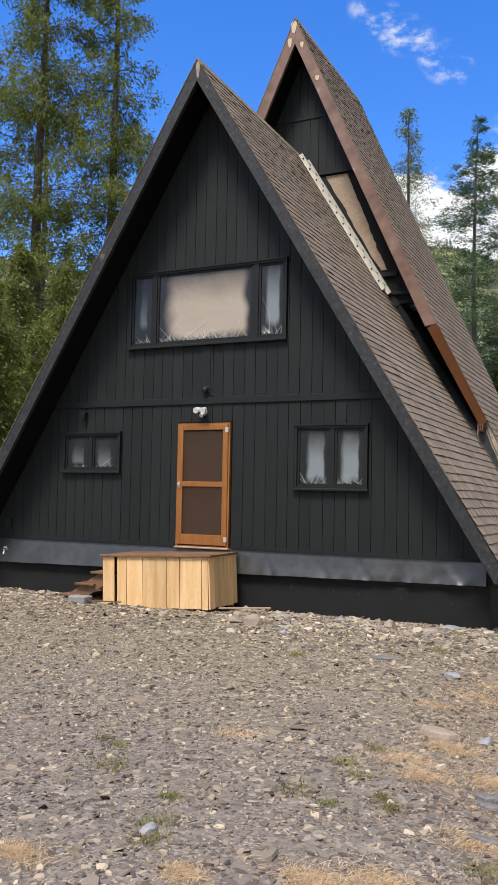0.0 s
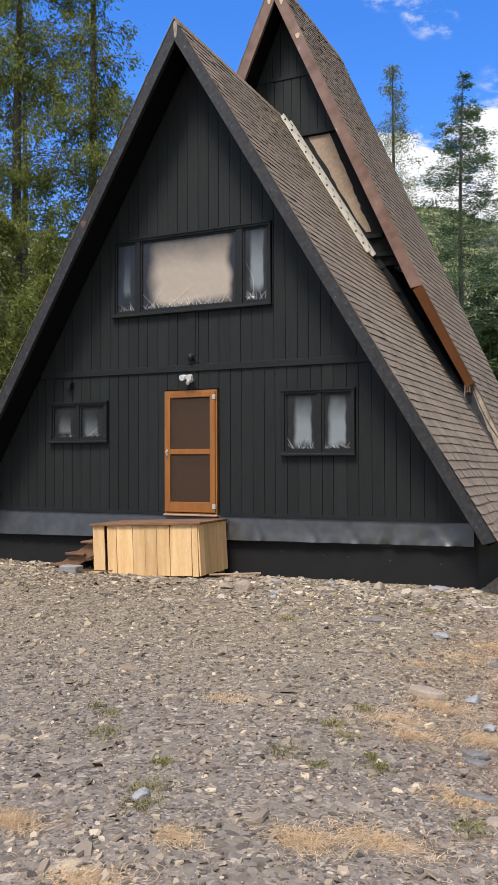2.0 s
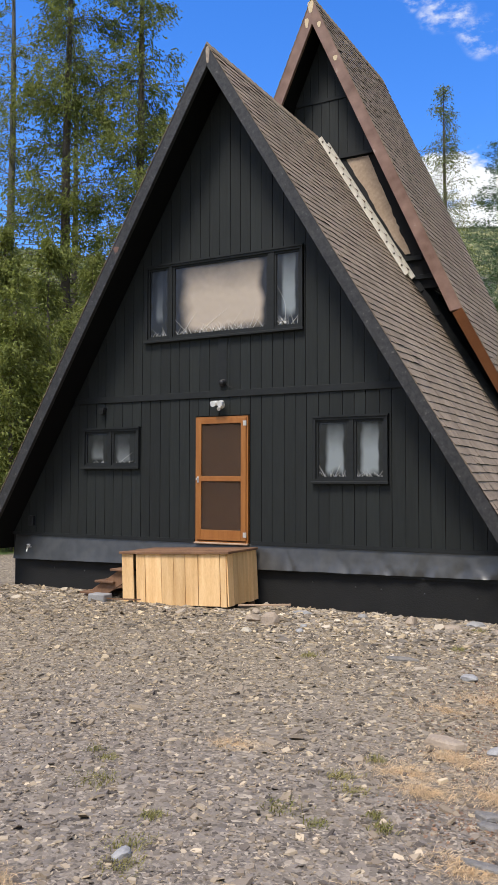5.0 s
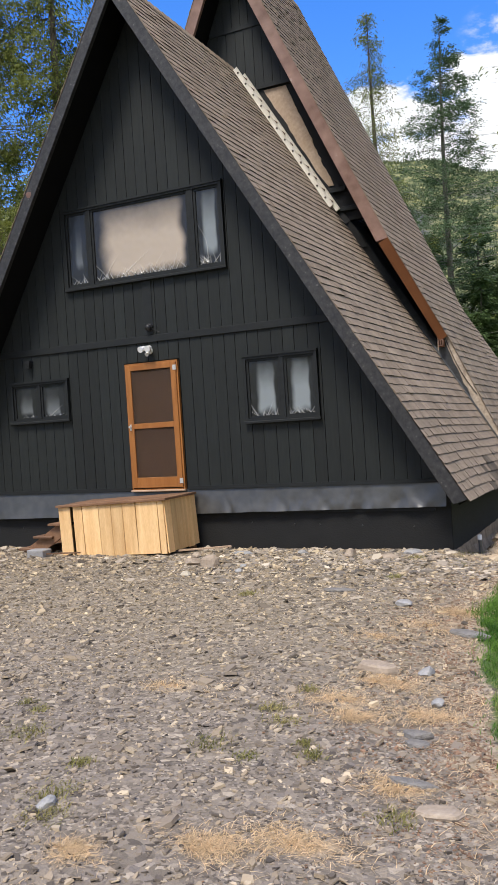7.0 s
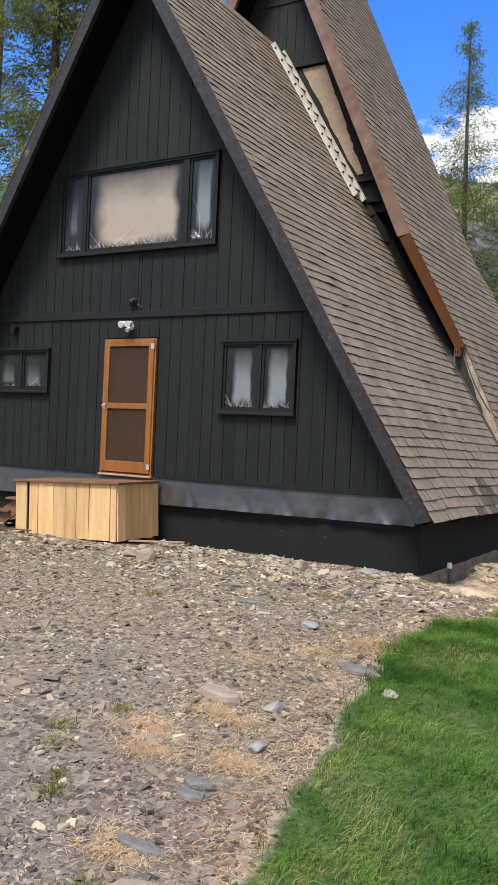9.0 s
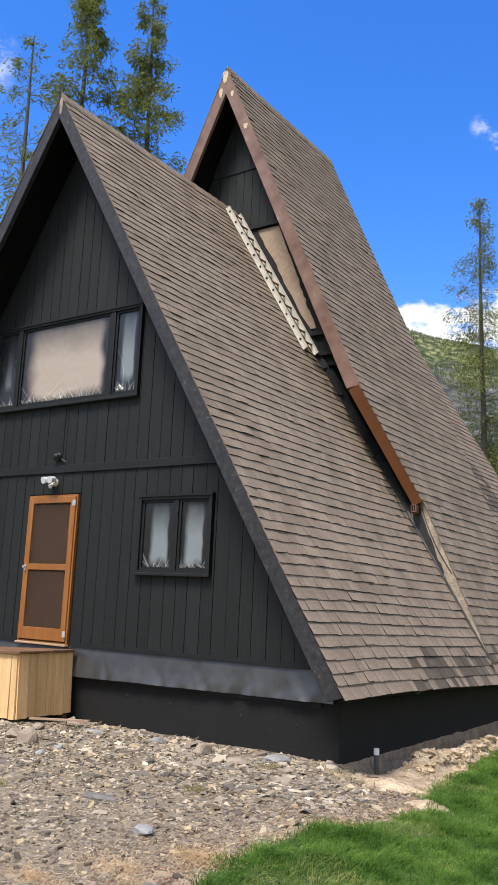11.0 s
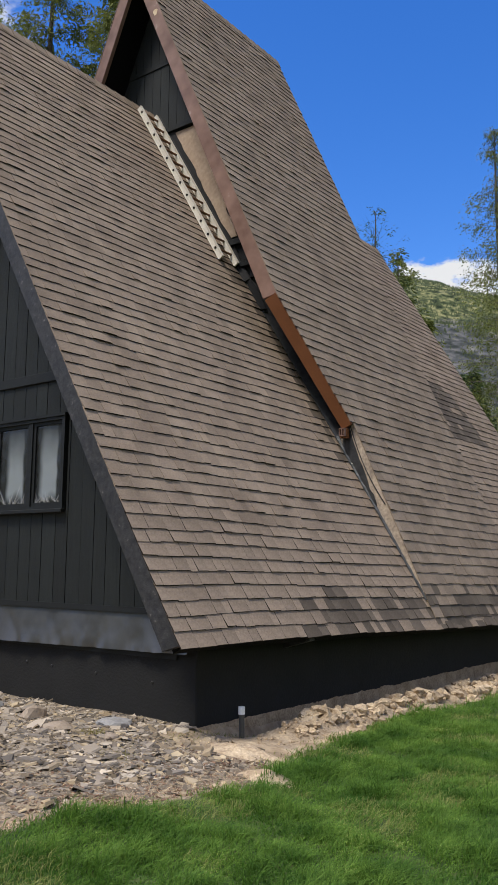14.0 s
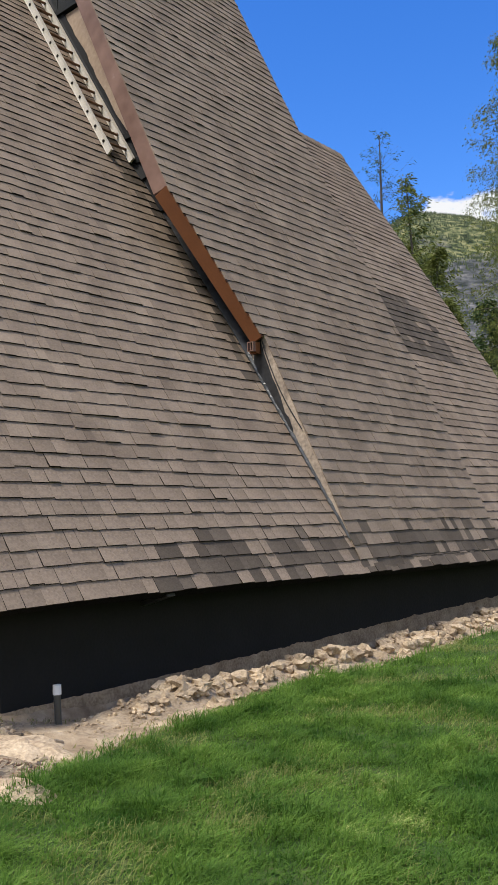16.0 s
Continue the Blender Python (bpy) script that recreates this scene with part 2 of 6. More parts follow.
def slope(y, s, h=0.0, up=False, side=1):
    """A point on the roof: y along the ridge, s down the slope from the ridge, h off the surface."""
    a, top = (A_UP, RIDGE_UP) if up else (A_LO, RIDGE)
    return Vector((side * (s * math.cos(a) + h * math.sin(a)), y, top - s * math.sin(a) + h * math.cos(a)))


def eave_drop(y):
    """How far the eave runs lower than square, growing towards the back."""
    return 0.030 * min(7.5, max(0.0, y - 0.4))


S_LO = EAVE_X / math.cos(A_LO)
S_UP = EAVE_X / math.cos(A_UP)


def ground_z(x, y):
    dx, dy = max(abs(x) - 4.6, 0), max(-y, y - 11.2, 0)
    side = dx / (dx + dy + 1e-6)
    d = math.hypot(dx, dy)
    q = min(1, max(0, (x - 4.2) / 2.2))
    z = 0.20 - 0.095 * q * q * (3 - 2 * q) - 0.012 * max(0, min(d, 14) - 4)
    z += (1 - side) * (0.11 * math.exp(-(d / 4.0) ** 4) - 0.05 * math.exp(-(d / 0.7) ** 2))
    z -= side * 0.20 * math.exp(-(dx / 0.34) ** 2) * min(1.0, max(0.0, y))
    return z + side * max(-0.17, 0.035 - 0.055 * max(0.0, y)) * math.exp(-(dx / 0.85) ** 2)


GRASS_EDGE = ((-40, 11.0), (-12, 8.0), (-8, 6.9), (-7.1, 6.45), (-6.5, 6.23), (-5.9, 6.10), (-4.6, 5.76), (-3.4, 5.56), (-2.2, 5.58), (-1.7, 5.80), (-1.0, 5.98), (-0.5, 5.72), (0.2, 5.66), (0.9, 5.5), (2.3, 5.34), (3.5, 5.42), (4.5, 5.45), (12, 5.45), (40, 6))


def grass_edge(y):
    for (y0, x0), (y1, x1) in zip(GRASS_EDGE, GRASS_EDGE[1:]):
        if y0 <= y <= y1:
            return x0 + (x1 - x0) * (y - y0) / (y1 - y0)
    return 9.0


# ---------------------------------------------------------------- ground
def yard_tint(n, l):
    """Tan fines towards the house, purple-grey shale further out."""
    co, sp, nz = n.new("ShaderNodeTexCoord"), n.new("ShaderNodeSeparateXYZ"), n.new("ShaderNodeTexNoise")
    l.new(co.outputs["Object"], sp.inputs[0])
    l.new(co.outputs["Object"], nz.inputs["Vector"])
    nz.inputs["Scale"].default_value, nz.inputs["Detail"].default_value = 0.7, 5
    add = n.new("ShaderNodeMath")
    add.operation = "MULTIPLY_ADD"
    add.inputs[1].default_value = 4.5
    l.new(nz.outputs[0], add.inputs[0])
    l.new(sp.outputs["Y"], add.inputs[2])
    mr, mx = n.new("ShaderNodeMapRange"), n.new("ShaderNodeMix")
    mr.inputs[1].default_value, mr.inputs[2].default_value = -5.2, -1.9
    l.new(add.outputs[0], mr.inputs[0])
    mx.data_type = "RGBA"
    mx.inputs[6].default_value, mx.inputs[7].default_value = (0.985, 0.945, 0.885, 1), (1.08, 1.02, 0.87, 1)
    l.new(mr.outputs[0], mx.inputs[0])
    return mx.outputs[2]


def ground_material():
    m = bpy.data.materials.new("gravel_soil_and_turf")
    m.use_nodes = True
    n, l = m.node_tree.nodes, m.node_tree.links
    b = n["Principled BSDF"]
    b.inputs["Specular IOR Level"].default_value = 0.3
    co = n.new("ShaderNodeTexCoord")

    def noise_node(scale, detail=6, rough=0.5):
        k = n.new("ShaderNodeTexNoise")
        k.inputs["Scale"].default_value, k.inputs["Detail"].default_value, k.inputs["Roughness"].default_value = scale, detail, rough
        l.new(co.outputs["Object"], k.inputs["Vector"])
        return k.outputs[0]

    def ramp(v, stops):
        r = n.new("ShaderNodeValToRGB")
        el = r.color_ramp.elements
        el[0].position, el[0].color = stops[0][0], (*stops[0][1], 1)
        el[1].position, el[1].color = stops[-1][0], (*stops[-1][1], 1)
        for p, c in stops[1:-1]:
            el.new(p).color = (*c, 1)
        l.new(v, r.inputs[0])
        return r.outputs[0]

    def mixed(f, a, c):
        k = n.new("ShaderNodeMix")
        k.data_type = "RGBA"
        l.new(f, k.inputs[0])
        l.new(a, k.inputs[6])
        l.new(c, k.inputs[7])
        return k.outputs[2]

    warp = n.new("ShaderNodeVectorMath")
    warp.operation = "MULTIPLY_ADD"
    nz = n.new("ShaderNodeTexNoise")
    nz.inputs["Scale"].default_value = 14
    l.new(co.outputs["Object"], nz.inputs["Vector"])
    l.new(nz.outputs["Color"], warp.inputs[0])
    warp.inputs[1].default_value = (0.05, 0.05, 0.0)
    l.new(co.outputs["Object"], warp.inputs[2])
    cells = []
    for scale in (22, 52):
        v = n.new("ShaderNodeTexVoronoi")
        v.inputs["Scale"].default_value = scale
        l.new(warp.outputs[0], v.inputs["Vector"])
        cells.append(v)
    bw = []
    for v in cells:
        s = n.new("ShaderNodeSeparateColor")
        l.new(v.outputs["Color"], s.inputs[0])
        bw.append(s.outputs[0])
    chips = [ramp(c, ((0.0, (0.075, 0.064, 0.056)), (0.3, (0.17, 0.146, 0.122)), (0.55, (0.25, 0.215, 0.178)), (0.8, (0.175, 0.155, 0.143)), (1.0, (0.42, 0.365, 0.30)))) for c in bw]
    patch = n.new("ShaderNodeMapRange")
    patch.inputs[1].default_value, patch.inputs[2].default_value = 0.42, 0.58
    l.new(noise_node(3.0), patch.inputs[0])
    gravel = mixed(patch.outputs[0], chips[0], chips[1])
    tint = yard_tint(n, l)
    mul = n.new("ShaderNodeMix")
    mul.data_type, mul.blend_type = "RGBA", "MULTIPLY"
    mul.inputs[0].default_value = 1.0
    l.new(gravel, mul.inputs[6])
    l.new(tint, mul.inputs[7])
    gravel = mul.outputs[2]
    soil = ramp(noise_node(5, 8, 0.65), ((0.25, (0.20, 0.142, 0.086)), (0.5, (0.40, 0.30, 0.192)), (0.7, (0.57, 0.455, 0.31))))
    turf = ramp(noise_node(9, 9, 0.7), ((0.3, (0.028, 0.06, 0.012)), (0.5, (0.055, 0.098, 0.02)), (0.7, (0.14, 0.145, 0.052))))
    for name in ("soil", "turf"):
        at = n.new("ShaderNodeAttribute")
        at.attribute_name = name
        add = n.new("ShaderNodeMath")
        add.operation = "MULTIPLY_ADD"
        l.new(noise_node(6, 6, 0.7), add.inputs[0])
        add.inputs[1].default_value = 0.8
        sh = n.new("ShaderNodeMath")
        sh.operation = "SUBTRACT"
        sh.inputs[1].default_value = 0.4
        l.new(at.outputs["Fac"], sh.inputs[0])
        l.new(sh.outputs[0], add.inputs[2])
        mr = n.new("ShaderNodeMapRange")
        mr.inputs[1].default_value, mr.inputs[2].default_value = 0.38, 0.62
        l.new(add.outputs[0], mr.inputs[0])
        gravel = mixed(mr.outputs[0], gravel, soil if name == "soil" else turf)
    l.new(gravel, b.inputs["Base Color"])
    b.inputs["Roughness"].default_value = 0.9
    h = n.new("ShaderNodeMath")
    h.operation = "MULTIPLY_ADD"
    l.new(bw[0], h.inputs[0])
    h.inputs[1].default_value = 0.5
    l.new(noise_node(80, 8), h.inputs[2])
    h2 = n.new("ShaderNodeMath")
    h2.operation = "MULTIPLY_ADD"
    l.new(bw[1], h2.inputs[0])
    h2.inputs[1].default_value = 0.5
    l.new(h.outputs[0], h2.inputs[2])
    bp = n.new("ShaderNodeBump")
    bp.inputs["Strength"].default_value, bp.inputs["Distance"].default_value = 0.7, 0.015
    l.new(h2.outputs[0], bp.inputs["Height"])
    l.new(bp.outputs[0], b.inputs["Normal"])
    return m


def smooth01(v, a, b):
    t = min(1, max(0, (v - a) / (b - a)))
    return t * t * (3 - 2 * t)


# pale straw-and-sand patches in the gravel: x, y, radius
STRAW = ((5.16, -3.92, 0.36), (5.36, -3.4, 0.30), (4.80, -4.42, 0.24), (5.08, -5.95, 0.36), (5.28, -5.45, 0.32), (3.78, -6.05, 0.30), (5.50, -7.85, 0.30), (5.12, -8.05, 0.24), (4.50, -8.35, 0.18), (3.62, -8.57, 0.22), (5.80, -7.08, 0.24), (5.24, -6.2, 0.20), (4.35, -8.9, 0.3), (5.72, -6.0, 0.26))


def soil_mask(x, y):
    edge = grass_edge(y)
    v = 0.46 * smooth01(x, edge - 0.8, edge - 0.15) if y < 0.3 else 0.0
    if x > 4.4 and y > -0.9:
        v = max(v, 1.0 * smooth01(y, -0.9, 0.1))
    for px, py, r in STRAW:
        v = max(v, 0.56 * (1 - smooth01(math.hypot(x - px, (y - py) * 1.5), r * 0.5, r * 1.25)))
    return v


def turf_mask(x, y):
    wob = 0.13 * noise.noise(Vector((x * 1.3, y * 1.3, 0))) + 0.07 * noise.noise(Vector((x * 4, y * 4, 3)))
    v = smooth01(x + wob, grass_edge(y) - 0.12, grass_edge(y) + 0.12)
    if y > 12 or x < -9:
        v = max(v, smooth01(max(y - 12, -9 - x), 0, 2))
    return v


def steps(a, b, step, reach):
    inner = [a + (b - a) * i / round((b - a) / step) for i in range(round((b - a) / step) + 1)]
    out, d, lo, hi = [], step, a, b
    while hi < reach:
        d *= 1.22
        lo, hi = lo - d, hi + d
        out.append((lo, hi))
    return [p for p, _ in reversed(out)] + inner + [q for _, q in out]


GX, GY = steps(-7.0, 11.5, 0.11, 2600), steps(-11.0, 9.0, 0.11, 2600)
gv, soils, turfs = [], [], []
for gy in GY:
    for gx in GX:
        z = ground_z(gx, gy)
        if abs(gx) < 14 and -14 < gy < 14:
            rough = 0.022 * noise.noise(Vector((gx * 2.2, gy * 2.2, 1))) + 0.012 * noise.noise(Vector((gx * 7, gy * 7, 5)))
            z += rough
        gv.append((gx, gy, z))
        soils.append(soil_mask(gx, gy))
        turfs.append(turf_mask(gx, gy))
nx, ny = len(GX), len(GY)
gf = [(j * nx + i, j * nx + i + 1, (j + 1) * nx + i + 1, (j + 1) * nx + i) for j in range(ny - 1) for i in range(nx - 1)]
ground = mesh_object("ground", gv, gf, ground_material(), smooth=True)
for key, data in (("soil", soils), ("turf", turfs)):
    ground.data.attributes.new(key, "FLOAT", "POINT").data.foreach_set("value", data)
tagged(ground, "grey shale gravel yard meeting green lawn and sandy soil", "ground", kind="structure")

# ---------------------------------------------------------------- the house
house = thing("house", "black A-frame cabin with steep brown shingle roofs", "house")

# openings in the front wall: x0, x1, z0, z1
DOOR = (-0.530, 0.455, 1.195, 3.240)
WIN_BIG = (-1.565, 1.416, 4.563, 5.860)
WIN_RIGHT = (1.590, 2.783, 2.182, 3.170)
WIN_LEFT = (-2.915, -1.690, 2.425, 3.105)
OPENINGS = (DOOR, WIN_BIG, WIN_RIGHT, WIN_LEFT)
ROOF_T = 0.165                              # roof thickness, square to the slope


def under_roof(x, gap=0.0):
    """Height of the low roof's underside over x."""
    return RIDGE - (ROOF_T + gap) / math.cos(A_LO) - abs(x) * math.tan(A_LO)


def under_high_roof(x, gap=0.0):
    return RIDGE_UP - (0.20 + gap) / math.cos(A_UP) - abs(x) * math.tan(A_UP)


def gable_strips(x0, x1, z0, z1, roof, holes, inset=0.0):
    """Upright pieces of a gable between x0 and x1, cut by the roof and the holes."""
    bands, cut = [], [(h[2] - inset, h[3] + inset) for h in holes if x0 < h[1] + inset - 0.004 and x1 > h[0] - inset + 0.004]
    lo = z0
    for a, b in sorted(cut) + [(99, 99)]:
        if min(a, z1) - lo > 0.02:
            bands.append((lo, min(a, z1)))
        lo = max(lo, b)
    out = []
    for a, b in bands:
        ta, tb = min(b, roof(x0)), min(b, roof(x1))
        if max(ta, tb) - a < 0.03:
            continue
        poly = [(x0, a), (x1, a)]
        if tb > a + 0.004:
            poly.append((x1, tb))
        if ta > a + 0.004:
            poly.append((x0, ta))
        if x0 < 0 < x1 and b > roof(0):
            poly.insert(3, (0, roof(0)))
        if len(poly) >= 3:
            if tb <= a + 0.004 or ta <= a + 0.004:
                s = (roof(x1) - roof(x0)) / (x1 - x0)
                xa = x0 + (a - roof(x0)) / s
                poly = [(x0, a), (xa, a), (x0, ta)] if tb <= a + 0.004 else [(xa, a), (x1, a), (x1, tb)]
            out.append(poly)
    return out


bm = bmesh.new()
breaks = sorted({-WALL_X, WALL_X, 0.0, *[v for h in OPENINGS for v in h[:2]]})
for a, b in zip(breaks, breaks[1:]):
    for poly in gable_strips(a, b, 0.9, 99, under_roof, OPENINGS):
        prism(bm, poly, 0.02, 0.16)
bmesh.ops.remove_doubles(bm, verts=bm.verts, dist=0.0005)
wall_front = part("wall_front", bm, BACKING, house, "black-stained vertical board gable wall")


def boards(parent, xs, z0, z1, roof, holes, y, mat=SIDING, thick=0.022):
    for a, b in zip(xs, xs[1:]):
        g, face = random.uniform(0.003, 0.005), y - thick + random.uniform(-0.002, 0.002)
        cuts = sorted({e for h in holes for e in (h[0] - 0.02, h[1] + 0.02) if a + g < e < b - g and h[2] < z1 and h[3] > z0})
        edges = [a + g, *cuts, b - g]
        polys = [p for u, v in zip(edges, edges[1:]) for p in gable_strips(u, v, z0, z1, roof, holes, 0.02)]
        if cuts:
            bm = bmesh.new()
            for poly in polys:
                prism(bm, poly, face, y)
            bmesh.ops.remove_doubles(bm, verts=bm.verts, dist=0.0005)
            part("board", bm, mat, parent)
        else:
            for poly in polys:
                bm = bmesh.new()
                prism(bm, poly, face, y)
                part("board", bm, mat, parent)


def widths(a, b, w, jitter=0.012):
    n = round((b - a) / w)
    return [a + (b - a) * i / n + (random.uniform(-jitter, jitter) if 0 < i < n else 0) for i in range(n + 1)]


boards(wall_front, widths(-WALL_X, WALL_X, 0.195), 1.235, 3.56, lambda x: under_roof(x, 0.01), OPENINGS, 0.018)
boards(wall_front, widths(-3.4, 3.4, 0.195), 3.66, 99, lambda x: under_roof(x, 0.01), OPENINGS, 0.018)

bm = bmesh.new()
bx = (RIDGE - (ROOF_T + 0.01) / math.cos(A_LO) - 3.66) / math.tan(A_LO)
box(bm, -bx, bx, -0.030, 0.018, 3.555, 3.665)
soften(bm, 0.005)
part("belt_board", bm, TRIM, house)
bm = bmesh.new()
box(bm, -WALL_X, -0.56, -0.022, 0.018, 1.19, 1.245)
box(bm, 0.50, WALL_X, -0.022, 0.018, 1.19, 1.245)
part("skirt_board", bm, TRIM, house)

# a patched board between the wide window and the dome
bm = bmesh.new()
box(bm, -0.115, 0.050, -0.016, 0.012, 3.67, 4.53)
soften(bm, 0.004)
part("patch_board", bm, TRIM, house)

# foundation
bm = bmesh.new()
box(bm, -WALL_X + 0.02, WALL_X - 0.02, 0.03, 11.2, -0.4, 1.0)
soften(bm, 0.012)
part("foundation", bm, CONCRETE, house, "black painted concrete foundation")
bm = bmesh.new()
box(bm, -WALL_X, WALL_X, 11.2, 11.34, 0.9, 1.2)
prism(bm, [(-4.3, 1.2), (4.3, 1.2), (0, RIDGE - 0.5)], 11.2, 11.34)
part("wall_back", bm, BACKING, house)

# crumpled metal flashing along the foot of the front wall
fv, ff, N = [], [], 420
rng = random.Random(17)
# dents: place, slant, half width, depth
DENTS = [(rng.uniform(0.6, 4.6), rng.uniform(-0.35, 0.35), rng.uniform(0.05, 0.16), rng.uniform(0.006, 0.018) * rng.choice((-1, 1, 1))) for _ in range(22)] + [(rng.uniform(-4.5, 0.6), rng.uniform(-0.3, 0.3), rng.uniform(0.08, 0.2), rng.uniform(0.003, 0.008)) for _ in range(12)]
for i in range(N + 1):
    x = -WALL_X + 0.07 + (2 * WALL_X - 0.14) * i / N
    top = min(1.20, under_roof(x, 0.015))
    crush = 0.35 + 1.3 * smooth01(x, 1.2, 3.2)
    for j in range(7):
        v = j / 6
        z = top + (0.86 - 0.012 * (4.6 - x) - top) * v
        y = 0.008 - 0.075 * v + crush * v * (0.030 * abs(noise.noise(Vector((x * 2.6 + v, v, 0)))) + 0.022 * abs(noise.noise(Vector((x * 5 + v * 2, v * 2.2, 4)))) + 0.004 * abs(noise.noise(Vector((x * 9 - v * 4, v * 3, 8)))))
        y += sum(d * v * max(0, 1 - abs(x - c - k * (v - 0.5)) / w) for c, k, w, d in DENTS)
        fv.append((x, y, z + 0.008 * v * noise.noise(Vector((x * 1.5, 0, 7)))))
for i in range(N):
    for j in range(6):
        ff.append((i * 7 + j, i * 7 + j + 1, i * 7 + j + 8, i * 7 + j + 7))
flashing = mesh_object("metal_flashing", fv, ff, GALV, house, "dull crumpled galvanised flashing strip", smooth=True)
flashing.modifiers.new("thick", "SOLIDIFY").thickness = 0.003
flashing.modifiers["thick"].use_rim = False
bm = bmesh.new()
box(bm, -WALL_X + 0.24, WALL_X - 0.24, 0.008, 0.03, 0.80, 0.88)
part("drip_edge", bm, TRIM, house)

# ---------------------------------------------------------------- roofs


def slab(bm, outline, thick, up=False, side=1):
    """A roof slab from an outline of (y, s)."""
    n = len(outline)
    a, top = (A_UP, RIDGE_UP) if up else (A_LO, RIDGE)
    below = [slope(y, s, -thick, up, side) if s else Vector((0, y, top - thick / math.cos(a))) for y, s in outline]
    hull(bm, [slope(y, s, 0, up, side) for y, s in outline] + below,
         [tuple(range(n)), tuple(range(2 * n - 1, n - 1, -1))] + [(i, i + n, (i + 1) % n + n, (i + 1) % n) for i in range(n)])


roofs = {}
for side in (1, -1):
    bm = bmesh.new()
    slab(bm, ((Y_FRONT + 0.04, 0), (Y_BACK, 0), (Y_BACK, S_LO + eave_drop(Y_BACK)), (7.9, S_LO + eave_drop(7.9)), (0.4, S_LO), (Y_FRONT + 0.04, S_LO)), ROOF_T - 0.02, False, side)
    roofs["low", side] = part("roof", bm, SOFFIT, house, "steep brown shingle roof slope")
S_J, S_B = 2.98 / math.cos(A_UP), 3.80 / math.cos(A_UP)     # where the rake turns in, and where it meets the wall
UP_OUT = ((Y_UP0 + 0.04, 0), (Y_UP1, 0), (Y_UP1, S_UP + eave_drop(Y_UP1)), (Y_CHEEK + 0.02, S_UP + eave_drop(Y_CHEEK)), (Y_CHEEK + 0.02, S_B + 0.05), (Y_UP0 + 0.04, S_J))
for side in (1, -1):
    bm = bmesh.new()
    slab(bm, UP_OUT, 0.18, True, side)
    roofs["high", side] = part("high_roof", bm, SOFFIT, house, "taller steep brown shingle roof slope")

# shingles: many tabs in courses, the nearest as single pieces
COURSE = 0.142


def tab(y0, y1, s0, s1, thick, up, side, lift, skew):
    """Corners of one shingle: thin at its head, thick and lifted at its butt."""
    return [slope(y0, s0, 0.003, up, side), slope(y1, s0, 0.003, up, side), slope(y1 + skew, s1, 0.003 + lift, up, side), slope(y0 + skew, s1, 0.003 + lift, up, side),
            slope(y0, s0, 0.003 + thick * 0.35, up, side), slope(y1, s0, 0.003 + thick * 0.35, up, side), slope(y1 + skew, s1, 0.003 + thick + lift, up, side), slope(y0 + skew, s1, 0.003 + thick + lift, up, side)]


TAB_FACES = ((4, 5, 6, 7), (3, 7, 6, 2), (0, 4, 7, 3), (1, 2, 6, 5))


def rake_y(s):
    """The front edge of the high roof's shingles at s."""
    if s < S_J:
        return Y_UP0 - 0.036
    if s < S_B:
        return Y_UP0 - 0.062 + (4.05 - Y_UP0) * (s - S_J) / (S_B - S_J)
    return 4.045


def lay_shingles(up, side, y_start, y_end, s_end, name, near=None):
    rng = random.Random(7 if up else 3)
    verts, faces, index, singles = [], [], [], []
    rows = int(s_end / COURSE) + 1
    for r in range(rows):
        s1 = s_end + 0.028 - r * COURSE
        s0 = max(s1 - COURSE * 1.25, 0.0)
        if s1 < 0.06:
            break
        y = (y_start(s1) if callable(y_start) else y_start)
        wave = rng.uniform(0, 6)
        while y < y_end - 0.02:
            w = min(rng.choice((0.10, 0.13, 0.16, 0.19, 0.24)) * rng.uniform(0.9, 1.1), y_end - y)
            if y_end - y - w < 0.06:
                w = y_end - y
            drop = rng.uniform(-0.0065, 0.0065) + 0.006 * math.sin(y * 1.7 + wave) + (rng.uniform(0.003, 0.008) if rng.random() < 0.05 else 0)
            drop += eave_drop(y + w / 2) * (s1 / s_end) ** 3
            c = tab(y + 0.0009, y + w - 0.0009, s0 + eave_drop(y + w / 2) * (s0 / s_end) ** 3, s1 + drop, rng.uniform(0.010, 0.0155), up, side, rng.uniform(0.003, 0.008) + (0.007 if rng.random() < 0.06 else 0), rng.uniform(-0.006, 0.006))
            mid = y + w / 2
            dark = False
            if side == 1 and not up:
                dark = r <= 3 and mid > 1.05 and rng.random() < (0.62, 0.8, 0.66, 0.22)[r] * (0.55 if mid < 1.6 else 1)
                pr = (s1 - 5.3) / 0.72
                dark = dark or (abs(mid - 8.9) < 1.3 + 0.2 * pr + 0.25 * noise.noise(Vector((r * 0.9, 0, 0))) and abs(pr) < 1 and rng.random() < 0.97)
            # soft shade below the high wall, laid in as darker shingle tabs
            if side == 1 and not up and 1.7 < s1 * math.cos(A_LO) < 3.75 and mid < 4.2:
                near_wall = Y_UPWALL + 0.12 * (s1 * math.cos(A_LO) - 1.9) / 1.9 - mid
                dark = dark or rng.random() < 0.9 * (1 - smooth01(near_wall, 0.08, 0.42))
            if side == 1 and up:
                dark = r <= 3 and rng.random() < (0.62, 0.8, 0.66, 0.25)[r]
            if near and near(mid, s1) and len(singles) < 300:
                singles.append((c, dark))
            else:
                k = len(verts)
                verts += c
                faces += [tuple(k + i for i in f) for f in TAB_FACES]
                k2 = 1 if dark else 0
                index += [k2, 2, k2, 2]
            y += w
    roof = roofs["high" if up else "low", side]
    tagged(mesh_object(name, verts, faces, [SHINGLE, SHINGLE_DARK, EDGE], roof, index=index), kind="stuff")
    return roof, singles


